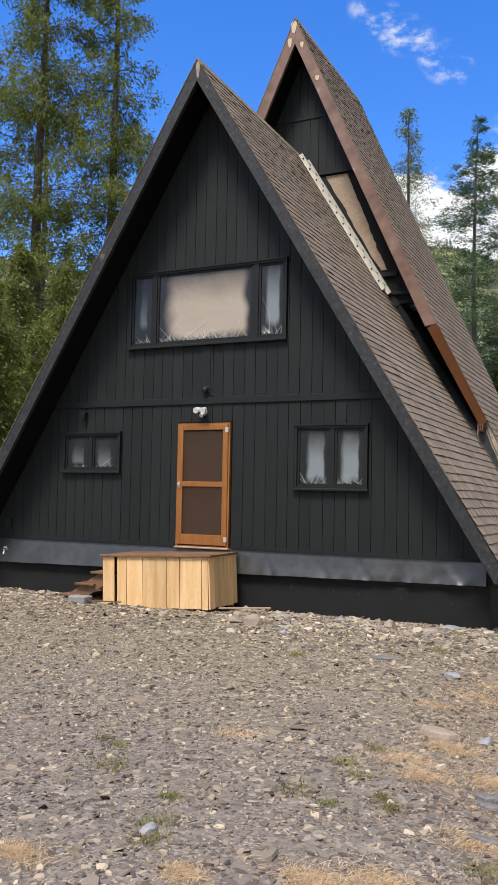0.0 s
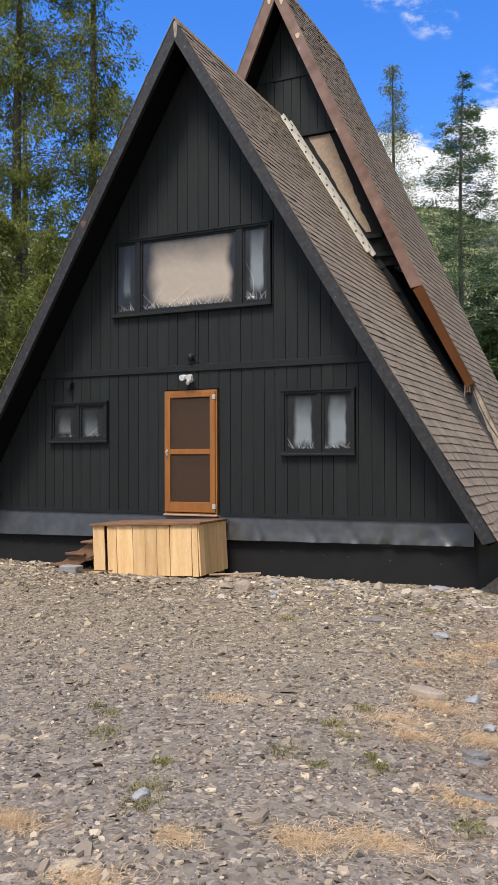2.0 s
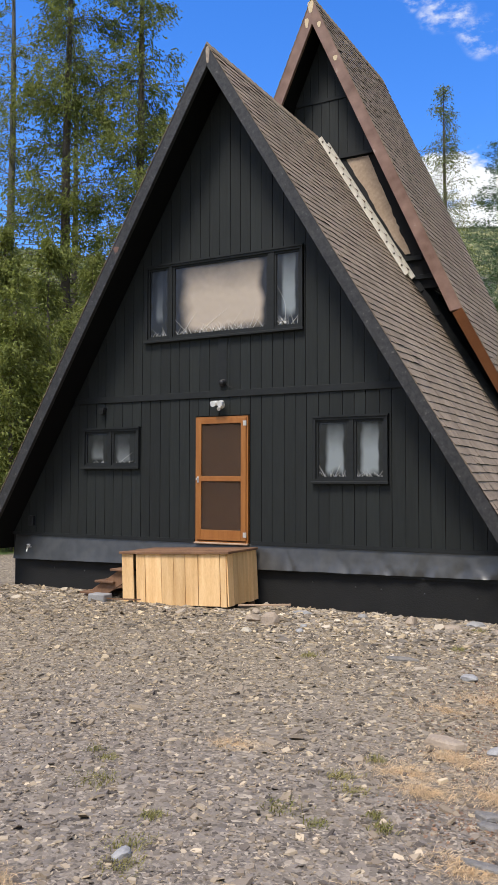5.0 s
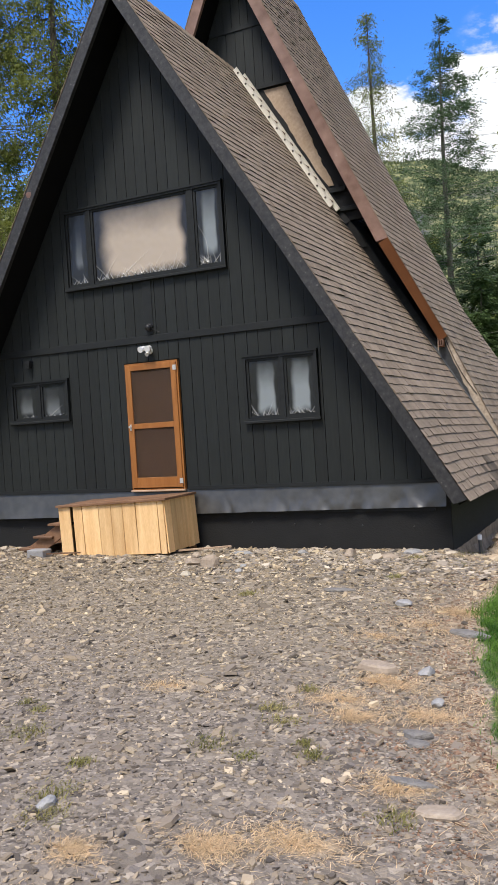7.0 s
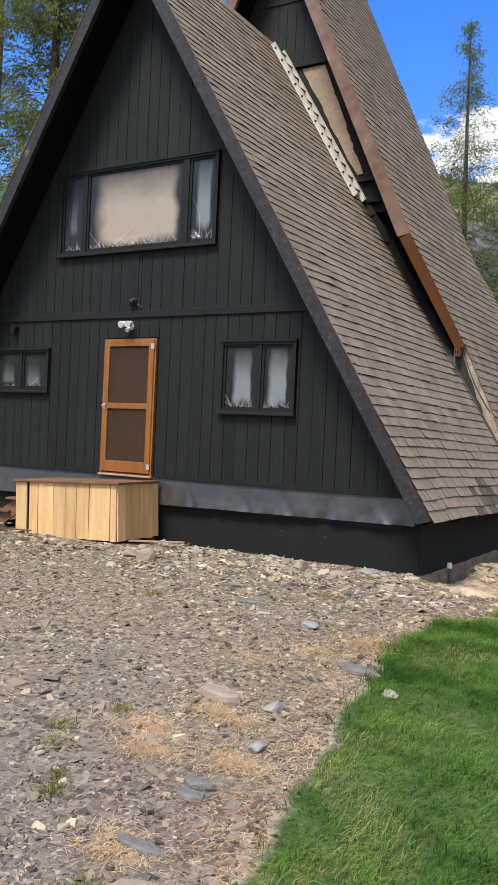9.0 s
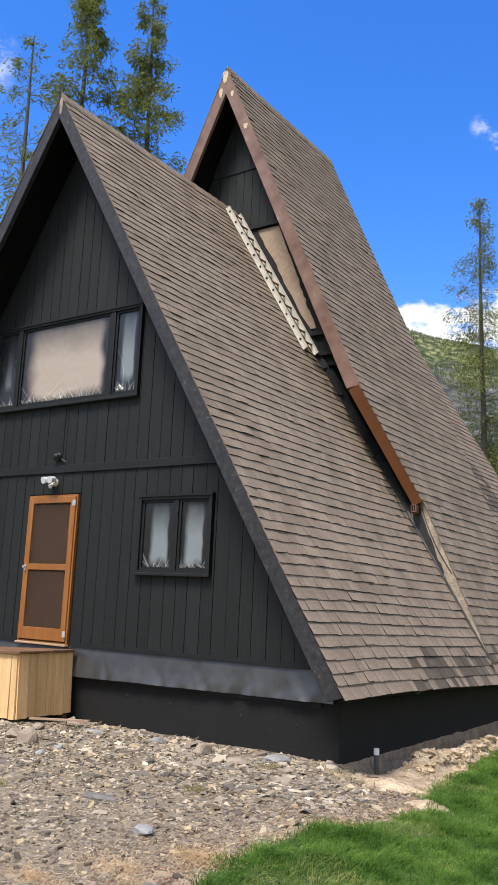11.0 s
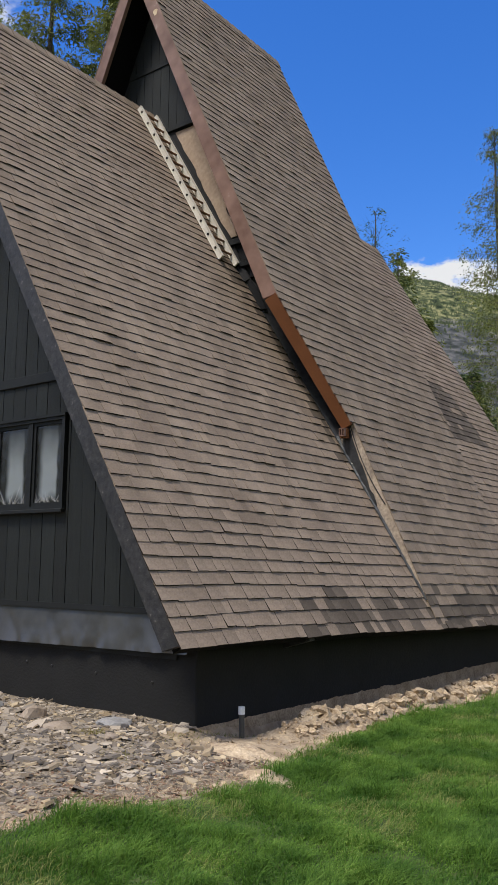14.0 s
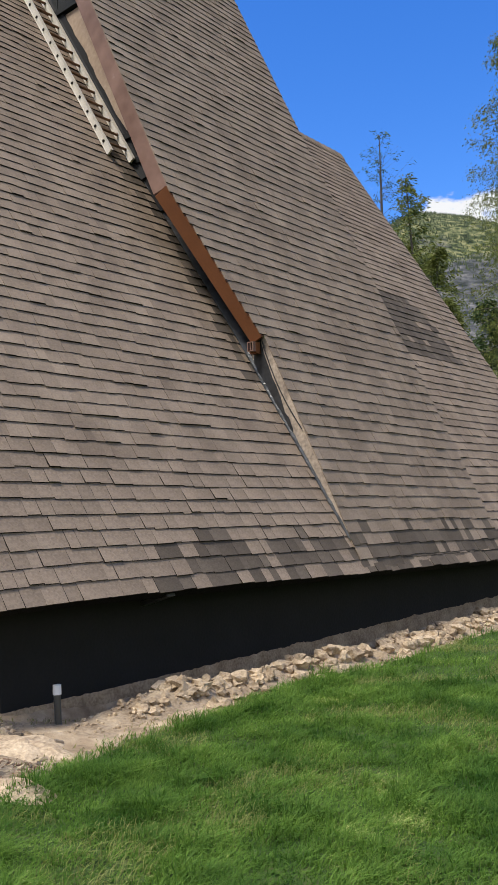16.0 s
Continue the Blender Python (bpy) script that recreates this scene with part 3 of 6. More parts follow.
SINGLES = [lay_shingles(False, 1, Y_FRONT - 0.043, Y_BACK, S_LO, "shingles", lambda y, s: -0.7 < y < 4.6 and s > S_LO - 1.5),
           lay_shingles(True, 1, rake_y, Y_UP1 + 0.02, S_UP, "shingles")]
for side in (-1,):
    lay_shingles(False, side, Y_FRONT - 0.045, Y_BACK, S_LO, "shingles")
    lay_shingles(True, side, rake_y, Y_UP1 + 0.02, S_UP, "shingles")

# ridge caps
for top, ya, yb, up in ((RIDGE, Y_FRONT - 0.03, Y_BACK, False), (RIDGE_UP, Y_UP0 - 0.01, Y_UP1 + 0.02, True)):
    verts, faces, y = [], [], ya
    while y < yb:
        y1 = min(y + 0.20, yb)
        for side in (1, -1):
            k = len(verts)
            rise = 1 / math.cos(A_UP if up else A_LO)
            verts += [(0, y, top + 0.026 * rise), (0, y1 + 0.04, top + 0.016 * rise), slope(y1 + 0.04, 0.13, 0.018, up, side), slope(y, 0.13, 0.028, up, side), slope(y, 0, 0.0, up, side), slope(y, 0.13, 0.005, up, side), slope(y1 + 0.04, 0.13, 0.0, up, side)]
            faces += [(k, k + 1, k + 2, k + 3), (k, k + 3, k + 5, k + 4), (k + 3, k + 2, k + 6, k + 5)]
        y = y1
    mesh_object("ridge_cap", verts, faces, SHINGLE, roofs["high" if up else "low", 1])

# barge boards along the rakes


def barge(name, y0, y1, s0, s1, depth, up, side, mat, label="", lift=0.001, bevel=0.004):
    bm = bmesh.new()
    pts = []
    for y in (y0, y1):
        pts += [slope(y, s0, lift, up, side), slope(y, s1, lift, up, side), slope(y, s1 - depth * 0.25, -depth, up, side), slope(y, s0 + depth * 0.58 if s0 == 0 else s0, -depth, up, side)]
    if s0 == 0:
        top = RIDGE_UP if up else RIDGE
        a = A_UP if up else A_LO
        for i, y in ((3, y0), (7, y1)):
            pts[i] = Vector((0, y, top - depth / math.cos(a)))
        for i, y in ((0, y0), (4, y1)):
            pts[i] = Vector((0, y, top + lift / math.cos(a)))
    hull(bm, pts, ((0, 1, 2, 3), (7, 6, 5, 4), (0, 4, 5, 1), (1, 5, 6, 2), (2, 6, 7, 3), (3, 7, 4, 0)))
    if bevel:
        soften(bm, bevel)
    return part(name, bm, mat, house, label)


for side in (1, -1):
    barge("barge_board", Y_FRONT - 0.035, Y_FRONT + 0.04, 0, S_LO, 0.185, False, side, BARGE, "weathered dark fascia board")
    barge("back_barge_board", Y_BACK, Y_BACK + 0.05, 0, S_LO, 0.24, False, side, BARGE)
    barge("high_barge_board", Y_UP0 - 0.03, Y_UP0 + 0.04, 0, S_J, 0.22, True, side, FASCIA, "faded pinkish brown fascia board")
# the rust brown length that turns in towards the wall
bm = bmesh.new()
for side in (1,):
    a0, a1 = slope(Y_UP0 - 0.02, S_J, 0, True, side), slope(4.03, S_B, 0, True, side)
    nrm = (slope(0, 0, 1, True, side) - slope(0, 0, 0, True, side))
    out = Vector((0, -0.035, 0))
    pts = [a0 + nrm * 0.002, a1 + nrm * 0.002, a1 - nrm * 0.155, a0 - nrm * 0.19]
    hull(bm, pts + [p + out for p in pts], ((0, 1, 2, 3), (7, 6, 5, 4), (0, 4, 5, 1), (1, 5, 6, 2), (2, 6, 7, 3), (3, 7, 4, 0)))
part("rust_fascia", bm, RUST, house, "rust brown fascia board turning in to the wall")


# ---------------------------------------------------------------- windows, door
def film_material(name, milk, dark):
    """Clear plastic sheeting, gone milky where it sags on the pane."""
    m = bpy.data.materials.new(name)
    m.use_nodes = True
    n, l = m.node_tree.nodes, m.node_tree.links
    b = n["Principled BSDF"]
    at = n.new("ShaderNodeAttribute")
    at.attribute_name = "milk"
    co = n.new("ShaderNodeTexCoord")
    nz = n.new("ShaderNodeTexNoise")
    nz.inputs["Scale"].default_value, nz.inputs["Detail"].default_value = 9, 7
    l.new(co.outputs["Object"], nz.inputs["Vector"])
    add = n.new("ShaderNodeMath")
    add.operation = "MULTIPLY_ADD"
    l.new(nz.outputs[0], add.inputs[0])
    add.inputs[1].default_value = 0.16
    l.new(at.outputs["Fac"], add.inputs[2])
    mr = n.new("ShaderNodeMapRange")
    mr.inputs[1].default_value, mr.inputs[2].default_value = 0.16, 1.06
    l.new(add.outputs[0], mr.inputs[0])
    mx = n.new("ShaderNodeMix")
    mx.data_type = "RGBA"
    mx.inputs[6].default_value, mx.inputs[7].default_value = (*dark, 1), (*milk, 1)
    l.new(mr.outputs[0], mx.inputs[0])
    # white painted along the folds, in place of sun and sky glints
    fold, white = n.new("ShaderNodeAttribute"), n.new("ShaderNodeMix")
    fold.attribute_name = "fold_glint"
    white.data_type = "RGBA"
    white.inputs[7].default_value = (0.72, 0.71, 0.68, 1)
    l.new(fold.outputs["Fac"], white.inputs[0])
    l.new(mx.outputs[2], white.inputs[6])
    l.new(white.outputs[2], b.inputs["Base Color"])
    b.inputs["Roughness"].default_value = 0.26
    b.inputs["Specular IOR Level"].default_value = 0.4
    return m


FILM_BEIGE = film_material("sagging_film_beige", (0.43, 0.355, 0.28), (0.022, 0.022, 0.023))
FILM_WHITE = film_material("sagging_film_white", (0.225, 0.25, 0.26), (0.020, 0.021, 0.021))
FILM_DIM = film_material("sagging_film_dim", (0.13, 0.14, 0.145), (0.020, 0.021, 0.022))
GLASS = bpy.data.materials.new("window_glass")
GLASS.use_nodes = True
_g = GLASS.node_tree.nodes["Principled BSDF"]
_g.inputs["Base Color"].default_value = (0.03, 0.034, 0.036, 1)
_g.inputs["Roughness"].default_value = 0.04
_g.inputs["Transmission Weight"].default_value = 0.6


def film(parent, x0, x1, z0, z1, y, mat, cover, seed, folds):
    """A wrinkled sheet; cover is the milky part as shares of width and height."""
    W, H = x1 - x0, z1 - z0
    nu, nv = max(60, int(W * 170)), max(44, int(H * 60))
    verts, milk, fold_glint = [], [], []
    rng = random.Random(seed)
    spokes = []
    for _ in range(folds):
        far = rng.random() < 0.12
        spokes.append((rng.uniform(0.02, 0.98), rng.gauss(-0.2, 0.9), rng.uniform(0.2, 0.6) if far else rng.uniform(0.05, 0.17), rng.uniform(0.007, 0.022)))
    for j in range(nv + 1):
        for i in range(nu + 1):
            u, v = i / nu, j / nv
            p = Vector((u * W * 3, v * H * 3, seed))
            d = 0.008 * noise.noise(p * 0.6) + 0.002 * noise.noise(p * 3.1)
            fold = 0.0
            for su, lean, reach, amp in spokes:
                c = su + (lean * v + 0.09 * math.sin(v * 9 + su * 40) * v) * H / W
                t = (u - c) * W / 0.0065
                if v < reach and abs(t) < 3:
                    ridge = math.exp(-t * t) * (1 - v / reach)
                    d += amp * ridge
                    fold = max(fold, min(1.0, ridge * amp * 36))
            for side in (u, 1 - u):
                d += 0.005 * math.exp(-((side * W) / 0.06) ** 2) * noise.noise(Vector((v * H * 9, seed, side * 5)))
            edge = min(u, 1 - u, v, 1 - v)
            d *= min(1, edge / 0.02)
            verts.append((x0 + W * u, y - 0.012 - d, z0 + H * v))
            cu0, cu1, cv0, cv1 = cover
            q = 0.05 * noise.noise(Vector((u * 4, v * 4, seed + 5)))
            a = min(smooth01(u, cu0 - 0.06 + q, cu0 + 0.15 + q), 1 - smooth01(u, cu1 - 0.09 + q, cu1 + 0.02 + q))
            b = min(smooth01(v, cv0 - 0.05 + q, cv0 + 0.14 + q), 1 - 0.85 * smooth01(v, cv1 - 0.55 + q, cv1 + 0.15 + q))
            milk.append(a * b)
            fold_glint.append(fold)
    faces = [(j * (nu + 1) + i, j * (nu + 1) + i + 1, (j + 1) * (nu + 1) + i + 1, (j + 1) * (nu + 1) + i) for j in range(nv) for i in range(nu)]
    ob = mesh_object("plastic_film", verts, faces, mat, parent, "wrinkled plastic sheeting taped over the pane", smooth=True)
    ob.data.attributes.new("milk", "FLOAT", "POINT").data.foreach_set("value", milk)
    ob.data.attributes.new("fold_glint", "FLOAT", "POINT").data.foreach_set("value", fold_glint)


def ring(bm, x0, x1, z0, z1, w, y0, y1):
    """A rectangular frame of four bars."""
    box(bm, x0, x1, y0, y1, z1 - w, z1)
    box(bm, x0, x1, y0, y1, z0, z0 + w)
    box(bm, x0, x0 + w, y0, y1, z0 + w, z1 - w)
    box(bm, x1 - w, x1, y0, y1, z0 + w, z1 - w)


def window(opening, mullions, films, label):
    x0, x1, z0, z1 = opening
    w = thing("window", label, "", at=((x0 + x1) / 2, 0, z0))
    w.parent = house
    off = Matrix.Translation((-(x0 + x1) / 2, 0, -z0))
    made = []
    bm = bmesh.new()
    ring(bm, x0, x1, z0, z1, 0.045, -0.045, 0.10)
    made.append(part("window_frame", bm, TRIM, w))
    bm = bmesh.new()
    box(bm, x0 - 0.02, x1 + 0.02, -0.075, -0.02, z0 - 0.028, z0 + 0.012)
    soften(bm, 0.006)
    made.append(part("window_sill", bm, TRIM, w))
    bm = bmesh.new()
    box(bm, x0 - 0.012, x1 + 0.012, -0.06, -0.02, z1 - 0.01, z1 + 0.022)
    made.append(part("head_trim", bm, TRIM, w))
    edges = [x0 + 0.045]
    for c, wd in mullions:
        bm = bmesh.new()
        box(bm, c - wd / 2, c + wd / 2, -0.035, 0.08, z0 + 0.045, z1 - 0.045)
        made.append(part("mullion", bm, TRIM, w))
        edges += [c - wd / 2, c + wd / 2]
    edges.append(x1 - 0.045)
    for k in range(0, len(edges), 2):
        a, b = edges[k], edges[k + 1]
        bm = bmesh.new()
        ring(bm, a, b, z0 + 0.045, z1 - 0.045, 0.038, -0.018, 0.06)
        made.append(part("sash", bm, TRIM, w))
        bm = bmesh.new()
        box(bm, a + 0.036, b - 0.036, 0.02, 0.026, z0 + 0.08, z1 - 0.08)
        made.append(part("pane", bm, GLASS, w))
        mat, cover, folds = films[k // 2]
        film(w, a + 0.034, b - 0.034, z0 + 0.077, z1 - 0.077, 0.012, mat, cover, k + int(x0 * 10) % 7, folds)
    for ob in w.children:
        ob.matrix_parent_inverse = off
    return w


window(WIN_BIG, ((-1.05, 0.075), (0.865, 0.10)), ((FILM_DIM, (0.3, 0.75, 0.2, 0.7), 12), (FILM_BEIGE, (0.07, 0.97, 0.0, 1.0), 75), (FILM_WHITE, (0.22, 0.86, 0.12, 0.95), 26)), "wide black-framed upper window covered with wrinkled plastic film")
window(WIN_RIGHT, ((2.215, 0.07),), ((FILM_WHITE, (0.24, 0.9, 0.04, 0.9), 14), (FILM_WHITE, (0.16, 0.86, 0.03, 0.95), 20)), "black-framed double window with plastic film sagging inside")
window(WIN_LEFT, ((-2.31, 0.06),), ((FILM_DIM, (0.2, 0.8, 0.08, 0.65), 7), (FILM_DIM, (0.1, 0.75, 0.0, 0.6), 9)), "small black-framed double window behind plastic film")

SCREEN = bpy.data.materials.new("insect_screen")
SCREEN.use_nodes = True
_n, _l = SCREEN.node_tree.nodes, SCREEN.node_tree.links
_b = _n["Principled BSDF"]
_b.inputs["Base Color"].default_value, _b.inputs["Roughness"].default_value = (0.066, 0.036, 0.019, 1), 0.8
_t, _m = _n.new("ShaderNodeBsdfTransparent"), _n.new("ShaderNodeMixShader")
_m.inputs[0].default_value = 0.5
_l.new(_t.outputs[0], _m.inputs[1])
_l.new(_b.outputs[0], _m.inputs[2])
_l.new(_m.outputs[0], _n["Material Output"].inputs["Surface"])
INNER = material("brown_inner_door", (0.16, 0.08, 0.042), (0.23, 0.12, 0.065), 3, 0.5, stretch=(5, 5, 0.6))

dx0, dx1, dz0, dz1 = DOOR
door = thing("door", "orange-stained wooden screen door with two dark screens", "")
door.parent = house
bm = bmesh.new()
ring(bm, dx0, dx1, dz0, dz1, 0.028, -0.035, 0.10)
part("door_casing", bm, DOORWOOD, door)
fx0, fx1, fz0, fz1 = dx0 + 0.03, dx1 - 0.03, dz0 + 0.045, dz1 - 0.03
for name, args in (("hinge_stile", (fx1 - 0.095, fx1, fz0, fz1)), ("latch_stile", (fx0, fx0 + 0.085, fz0, fz1)), ("top_rail", (fx0 + 0.085, fx1 - 0.095, fz1 - 0.085, fz1)),
                   ("middle_rail", (fx0 + 0.085, fx1 - 0.095, 2.19, 2.275)), ("bottom_rail", (fx0 + 0.085, fx1 - 0.095, fz0, fz0 + 0.165))):
    a, b, c, d = args
    bm = bmesh.new()
    box(bm, a, b, -0.052, -0.018, c, d)
    soften(bm, 0.004)
    part(name, bm, DOORWOOD, door)
for za, zb in ((fz0 + 0.165, 2.19), (2.275, fz1 - 0.085)):
    bm = bmesh.new()
    box(bm, fx0 + 0.08, fx1 - 0.09, -0.034, -0.031, za - 0.004, zb + 0.004)
    part("screen", bm, SCREEN, door, "dark insect screen")
bm = bmesh.new()
box(bm, dx0 + 0.03, dx1 - 0.03, 0.05, 0.09, dz0 + 0.02, dz1 - 0.03)
part("inner_door", bm, INNER, door)
bm = bmesh.new()
box(bm, dx0 - 0.01, dx1 + 0.01, -0.075, -0.005, dz0 - 0.018, dz0 + 0.010)
soften(bm, 0.006)
part("threshold", bm, BARE, door, "worn pale wooden threshold")
for z in (3.12, 1.34):
    bm = bmesh.new()
    box(bm, fx1 - 0.05, fx1 + 0.005, -0.058, -0.05, z - 0.04, z + 0.04)
    tube(bm, (fx1 + 0.006, -0.056, z - 0.04), (fx1 + 0.006, -0.056, z + 0.04), 0.007, 0.007)
    part("hinge", bm, ALU, door)
bm = bmesh.new()
box(bm, fx0 + 0.015, fx0 + 0.045, -0.062, -0.05, 2.17, 2.27)
tube(bm, (fx0 + 0.03, -0.06, 2.23), (fx0 + 0.03, -0.10, 2.23), 0.012, 0.018)
part("door_handle", bm, ALU, door)

# ---------------------------------------------------------------- the high gable, above the low roof
bm = bmesh.new()
cut = (under_high_roof(0.0, 0.01) - 5.9) / math.tan(A_UP)
prism(bm, [(-cut, 5.9), (cut, 5.9), (0.0, under_high_roof(0.0, 0.01))], Y_UPWALL, Y_UPWALL + 0.12)
prism(bm, [(-3.6, 3.65), (3.6, 3.65), (cut + 0.03, 5.899), (-cut - 0.03, 5.899)], Y_CHEEK + 0.60, Y_CHEEK + 0.72)
high_wall = part("high_wall", bm, BACKING, house, "black boarded gable wall with a bare patch")
high = lambda x: under_high_roof(x, 0.015)
boards(high_wall, widths(-1.35, 1.65, 0.19), 8.80, 10.00, high, (), Y_UPWALL - 0.004)
boards(high_wall, widths(-1.0, 1.0, 0.19), 10.05, 99, high, (), Y_UPWALL - 0.004)
bm = bmesh.new()
hx = (RIDGE_UP - 0.23 / math.cos(A_UP) - 10.05) / math.tan(A_UP)
box(bm, -hx, hx, Y_UPWALL - 0.045, Y_UPWALL - 0.002, 9.985, 10.06)
part("gable_batten", bm, TRIM, house)
bm = bmesh.new()
hx = (RIDGE_UP - 0.23 / math.cos(A_UP) - 8.82) / math.tan(A_UP)
box(bm, 0.12, hx, Y_UPWALL - 0.07, Y_UPWALL - 0.002, 8.73, 8.81)
part("gable_sill", bm, TRIM, house)
bm = bmesh.new()
box(bm, -hx, 0.11, Y_UPWALL - 0.03, Y_UPWALL - 0.002, 8.73, 8.80)
part("gable_sill", bm, TRIM, house)


def patch(name, left, right, y, mat, label, seed, ragged=0.05, thick=0.012):
    """A sheet between two lines of (x, z) going down, with ragged sides."""
    verts, faces, n = [], [], 26
    for k in range(n + 1):
        t = k / n
        for line, sgn in ((left, -1), (right, 1)):
            (xa, za), (xb, zb) = line
            w = ragged * noise.noise(Vector((t * 7, seed, sgn))) + ragged * 0.5 * noise.noise(Vector((t * 21, seed, sgn)))
            for yy in (y, y - thick):
                verts.append((xa + (xb - xa) * t + w, yy, za + (zb - za) * t))
    for k in range(n):
        a, b = 4 * k, 4 * k + 4
        faces += [(a + 1, a + 3, b + 3, b + 1), (a, b, b + 2, a + 2), (a, a + 1, b + 1, b), (a + 2, b + 2, b + 3, a + 3)]
    faces += [(0, 2, 3, 1), (4 * n, 4 * n + 1, 4 * n + 3, 4 * n + 2)]
    return mesh_object(name, verts, faces, mat, house, label)


patch("plywood_patch", ((0.46, 8.70), (1.66, 6.60)), ((0.98, 8.70), (1.84, 6.60)), Y_UPWALL - 0.006, PLYWOOD, "bare weathered plywood patch", 2, 0.05)
patch("tar_paper", ((0.28, 8.72), (2.26, 5.35)), ((0.50, 8.72), (2.42, 5.35)), Y_UPWALL - 0.022, BACKING, "torn black tar paper strip", 5, 0.04)
for xa, z in ((1.83, 6.50), (2.07, 6.12)):
    bm = bmesh.new()
    box(bm, xa - 0.22, xa + 0.25, Y_UPWALL - 0.07, Y_UPWALL - 0.004, z - 0.05, z + 0.04)
    soften(bm, 0.006)
    part("blocking", bm, TRIM, house)
# dark flashing up the angle between low roof and wall, and the bare strip under the turned-in rake
bm = bmesh.new()
for s0, s1 in ((0.1, 2.0), (1.97, 3.9)):
    pts = []
    for s in (s0, s1):
        pts += [slope(Y_UPWALL - 0.085, s, 0.022), slope(Y_UPWALL - 0.01, s, 0.03), slope(Y_UPWALL - 0.012, s, 0.12), slope(Y_UPWALL - 0.03, s, 0.12)]
    hull(bm, pts, ((0, 1, 2, 3), (7, 6, 5, 4), (0, 4, 5, 1), (1, 5, 6, 2), (2, 6, 7, 3), (3, 7, 4, 0)))
part("angle_flashing", bm, BACKING, house, "dark metal flashing in the roof angle")
bm = bmesh.new()
n = 14
pv = []
for k in range(n + 1):
    x = 3.60 + (4.86 - 3.60) * k / n
    z1 = RIDGE_UP - x * math.tan(A_UP) - 0.015
    z0 = RIDGE - x * math.tan(A_LO) + 0.01
    pv.append((x, min(z0, z1 - 0.02), z1))
hull(bm, [(x, Y_CHEEK - 0.01, z) for x, z, _ in pv] + [(x, Y_CHEEK - 0.01, z) for x, _, z in pv] + [(x, Y_CHEEK + 0.03, z) for x, z, _ in pv] + [(x, Y_CHEEK + 0.03, z) for x, _, z in pv],
     [(k, k + 1, n + 2 + k, n + 1 + k) for k in range(n)] + [(n + 1 + k, n + 2 + k, 3 * n + 4 + k, 3 * n + 3 + k) for k in range(n)])
part("bare_cheek", bm, CHEEKWOOD, house, "bare weathered wood strip at the roof edge")
bm = bmesh.new()
n = 10
pv = []
for k in range(n + 1):
    x = 3.62 + 0.52 * k / n
    z1 = RIDGE_UP - x * math.tan(A_UP)
    z0 = RIDGE - x * math.tan(A_LO) + 0.012
    pv.append((x, z0, z0 + (z1 - z0) * (0.80 - 0.55 * k / n + 0.12 * noise.noise(Vector((k * 0.7, 0, 4))))))
hull(bm, [(x, Y_CHEEK - 0.020, z) for x, z, _ in pv] + [(x, Y_CHEEK - 0.016, z) for x, _, z in pv] + [(x, Y_CHEEK - 0.006, z) for x, z, _ in pv] + [(x, Y_CHEEK - 0.006, z) for x, _, z in pv],
     [(k, k + 1, n + 2 + k, n + 1 + k) for k in range(n)] + [(n + 1 + k, n + 2 + k, 3 * n + 4 + k, 3 * n + 3 + k) for k in range(n)])
part("cheek_flashing", bm, DARKGALV, house, "torn grey metal flashing over bare wood")
# thin crinkled metal strip along the foot of the cheek, and the dark curb above it
sv, sf, n = [], [], 90
for k in range(n + 1):
    q = (3.50 + (4.80 - 3.50) * k / n) / math.cos(A_LO)
    w = (0.017 - 0.011 * k / n) * (1 + 0.8 * noise.noise(Vector((q * 9, 3, 0))))
    c = 0.010 * noise.noise(Vector((q * 14, 0, 5))) + 0.006 * noise.noise(Vector((q * 37, 0, 2)))
    sv += [slope(Y_CHEEK - 0.030 - w + c, q, 0.020), slope(Y_CHEEK - 0.026 + c, q, 0.024 + abs(c)), slope(Y_CHEEK - 0.016, q, 0.028 + w * 1.2 + c), slope(Y_CHEEK - 0.011, q, 0.03 + w * 1.5)]
for k in range(n):
    sf += [(4 * k + j, 4 * k + j + 1, 4 * k + j + 5, 4 * k + j + 4) for j in range(3)]
strip = mesh_object("step_flashing", sv, sf, GALV, house, "crinkled shiny step flashing")
strip.modifiers.new("thick", "SOLIDIFY").thickness = 0.002
bm = bmesh.new()
pts = []
for q, yy in ((3.85, Y_UPWALL), (6.9, Y_CHEEK + 0.02)):
    pts += [slope(yy - 0.05, q, 0.02), slope(yy + 0.40, q, 0.02), slope(yy + 0.40, q, 0.20), slope(yy + 0.06, q, 0.13)]
hull(bm, pts, ((0, 1, 2, 3), (7, 6, 5, 4), (0, 4, 5, 1), (1, 5, 6, 2), (2, 6, 7, 3), (3, 7, 4, 0)))
soften(bm, 0.006)
part("curb_flashing", bm, DARKGALV, house, "black metal flashing bent up at the wall")
# loose black cable hanging down the bare cheek
bm = bmesh.new()
hang = []
for k in range(9):
    x = 3.72 + 0.068 * k
    lo_z, hi_z = RIDGE - x * math.tan(A_LO), RIDGE_UP - x * math.tan(A_UP)
    f = 0.88 - 1.1 * (k / 8) * (1 - k / 8)
    hang.append((x, Y_CHEEK - 0.022, lo_z + 0.03 + (hi_z - lo_z - 0.05) * f))
for a, b in zip(hang, hang[1:]):
    tube(bm, a, b, 0.006, 0.006, 6)
part("cable", bm, DARKMETAL, house, "thin loose black cable")
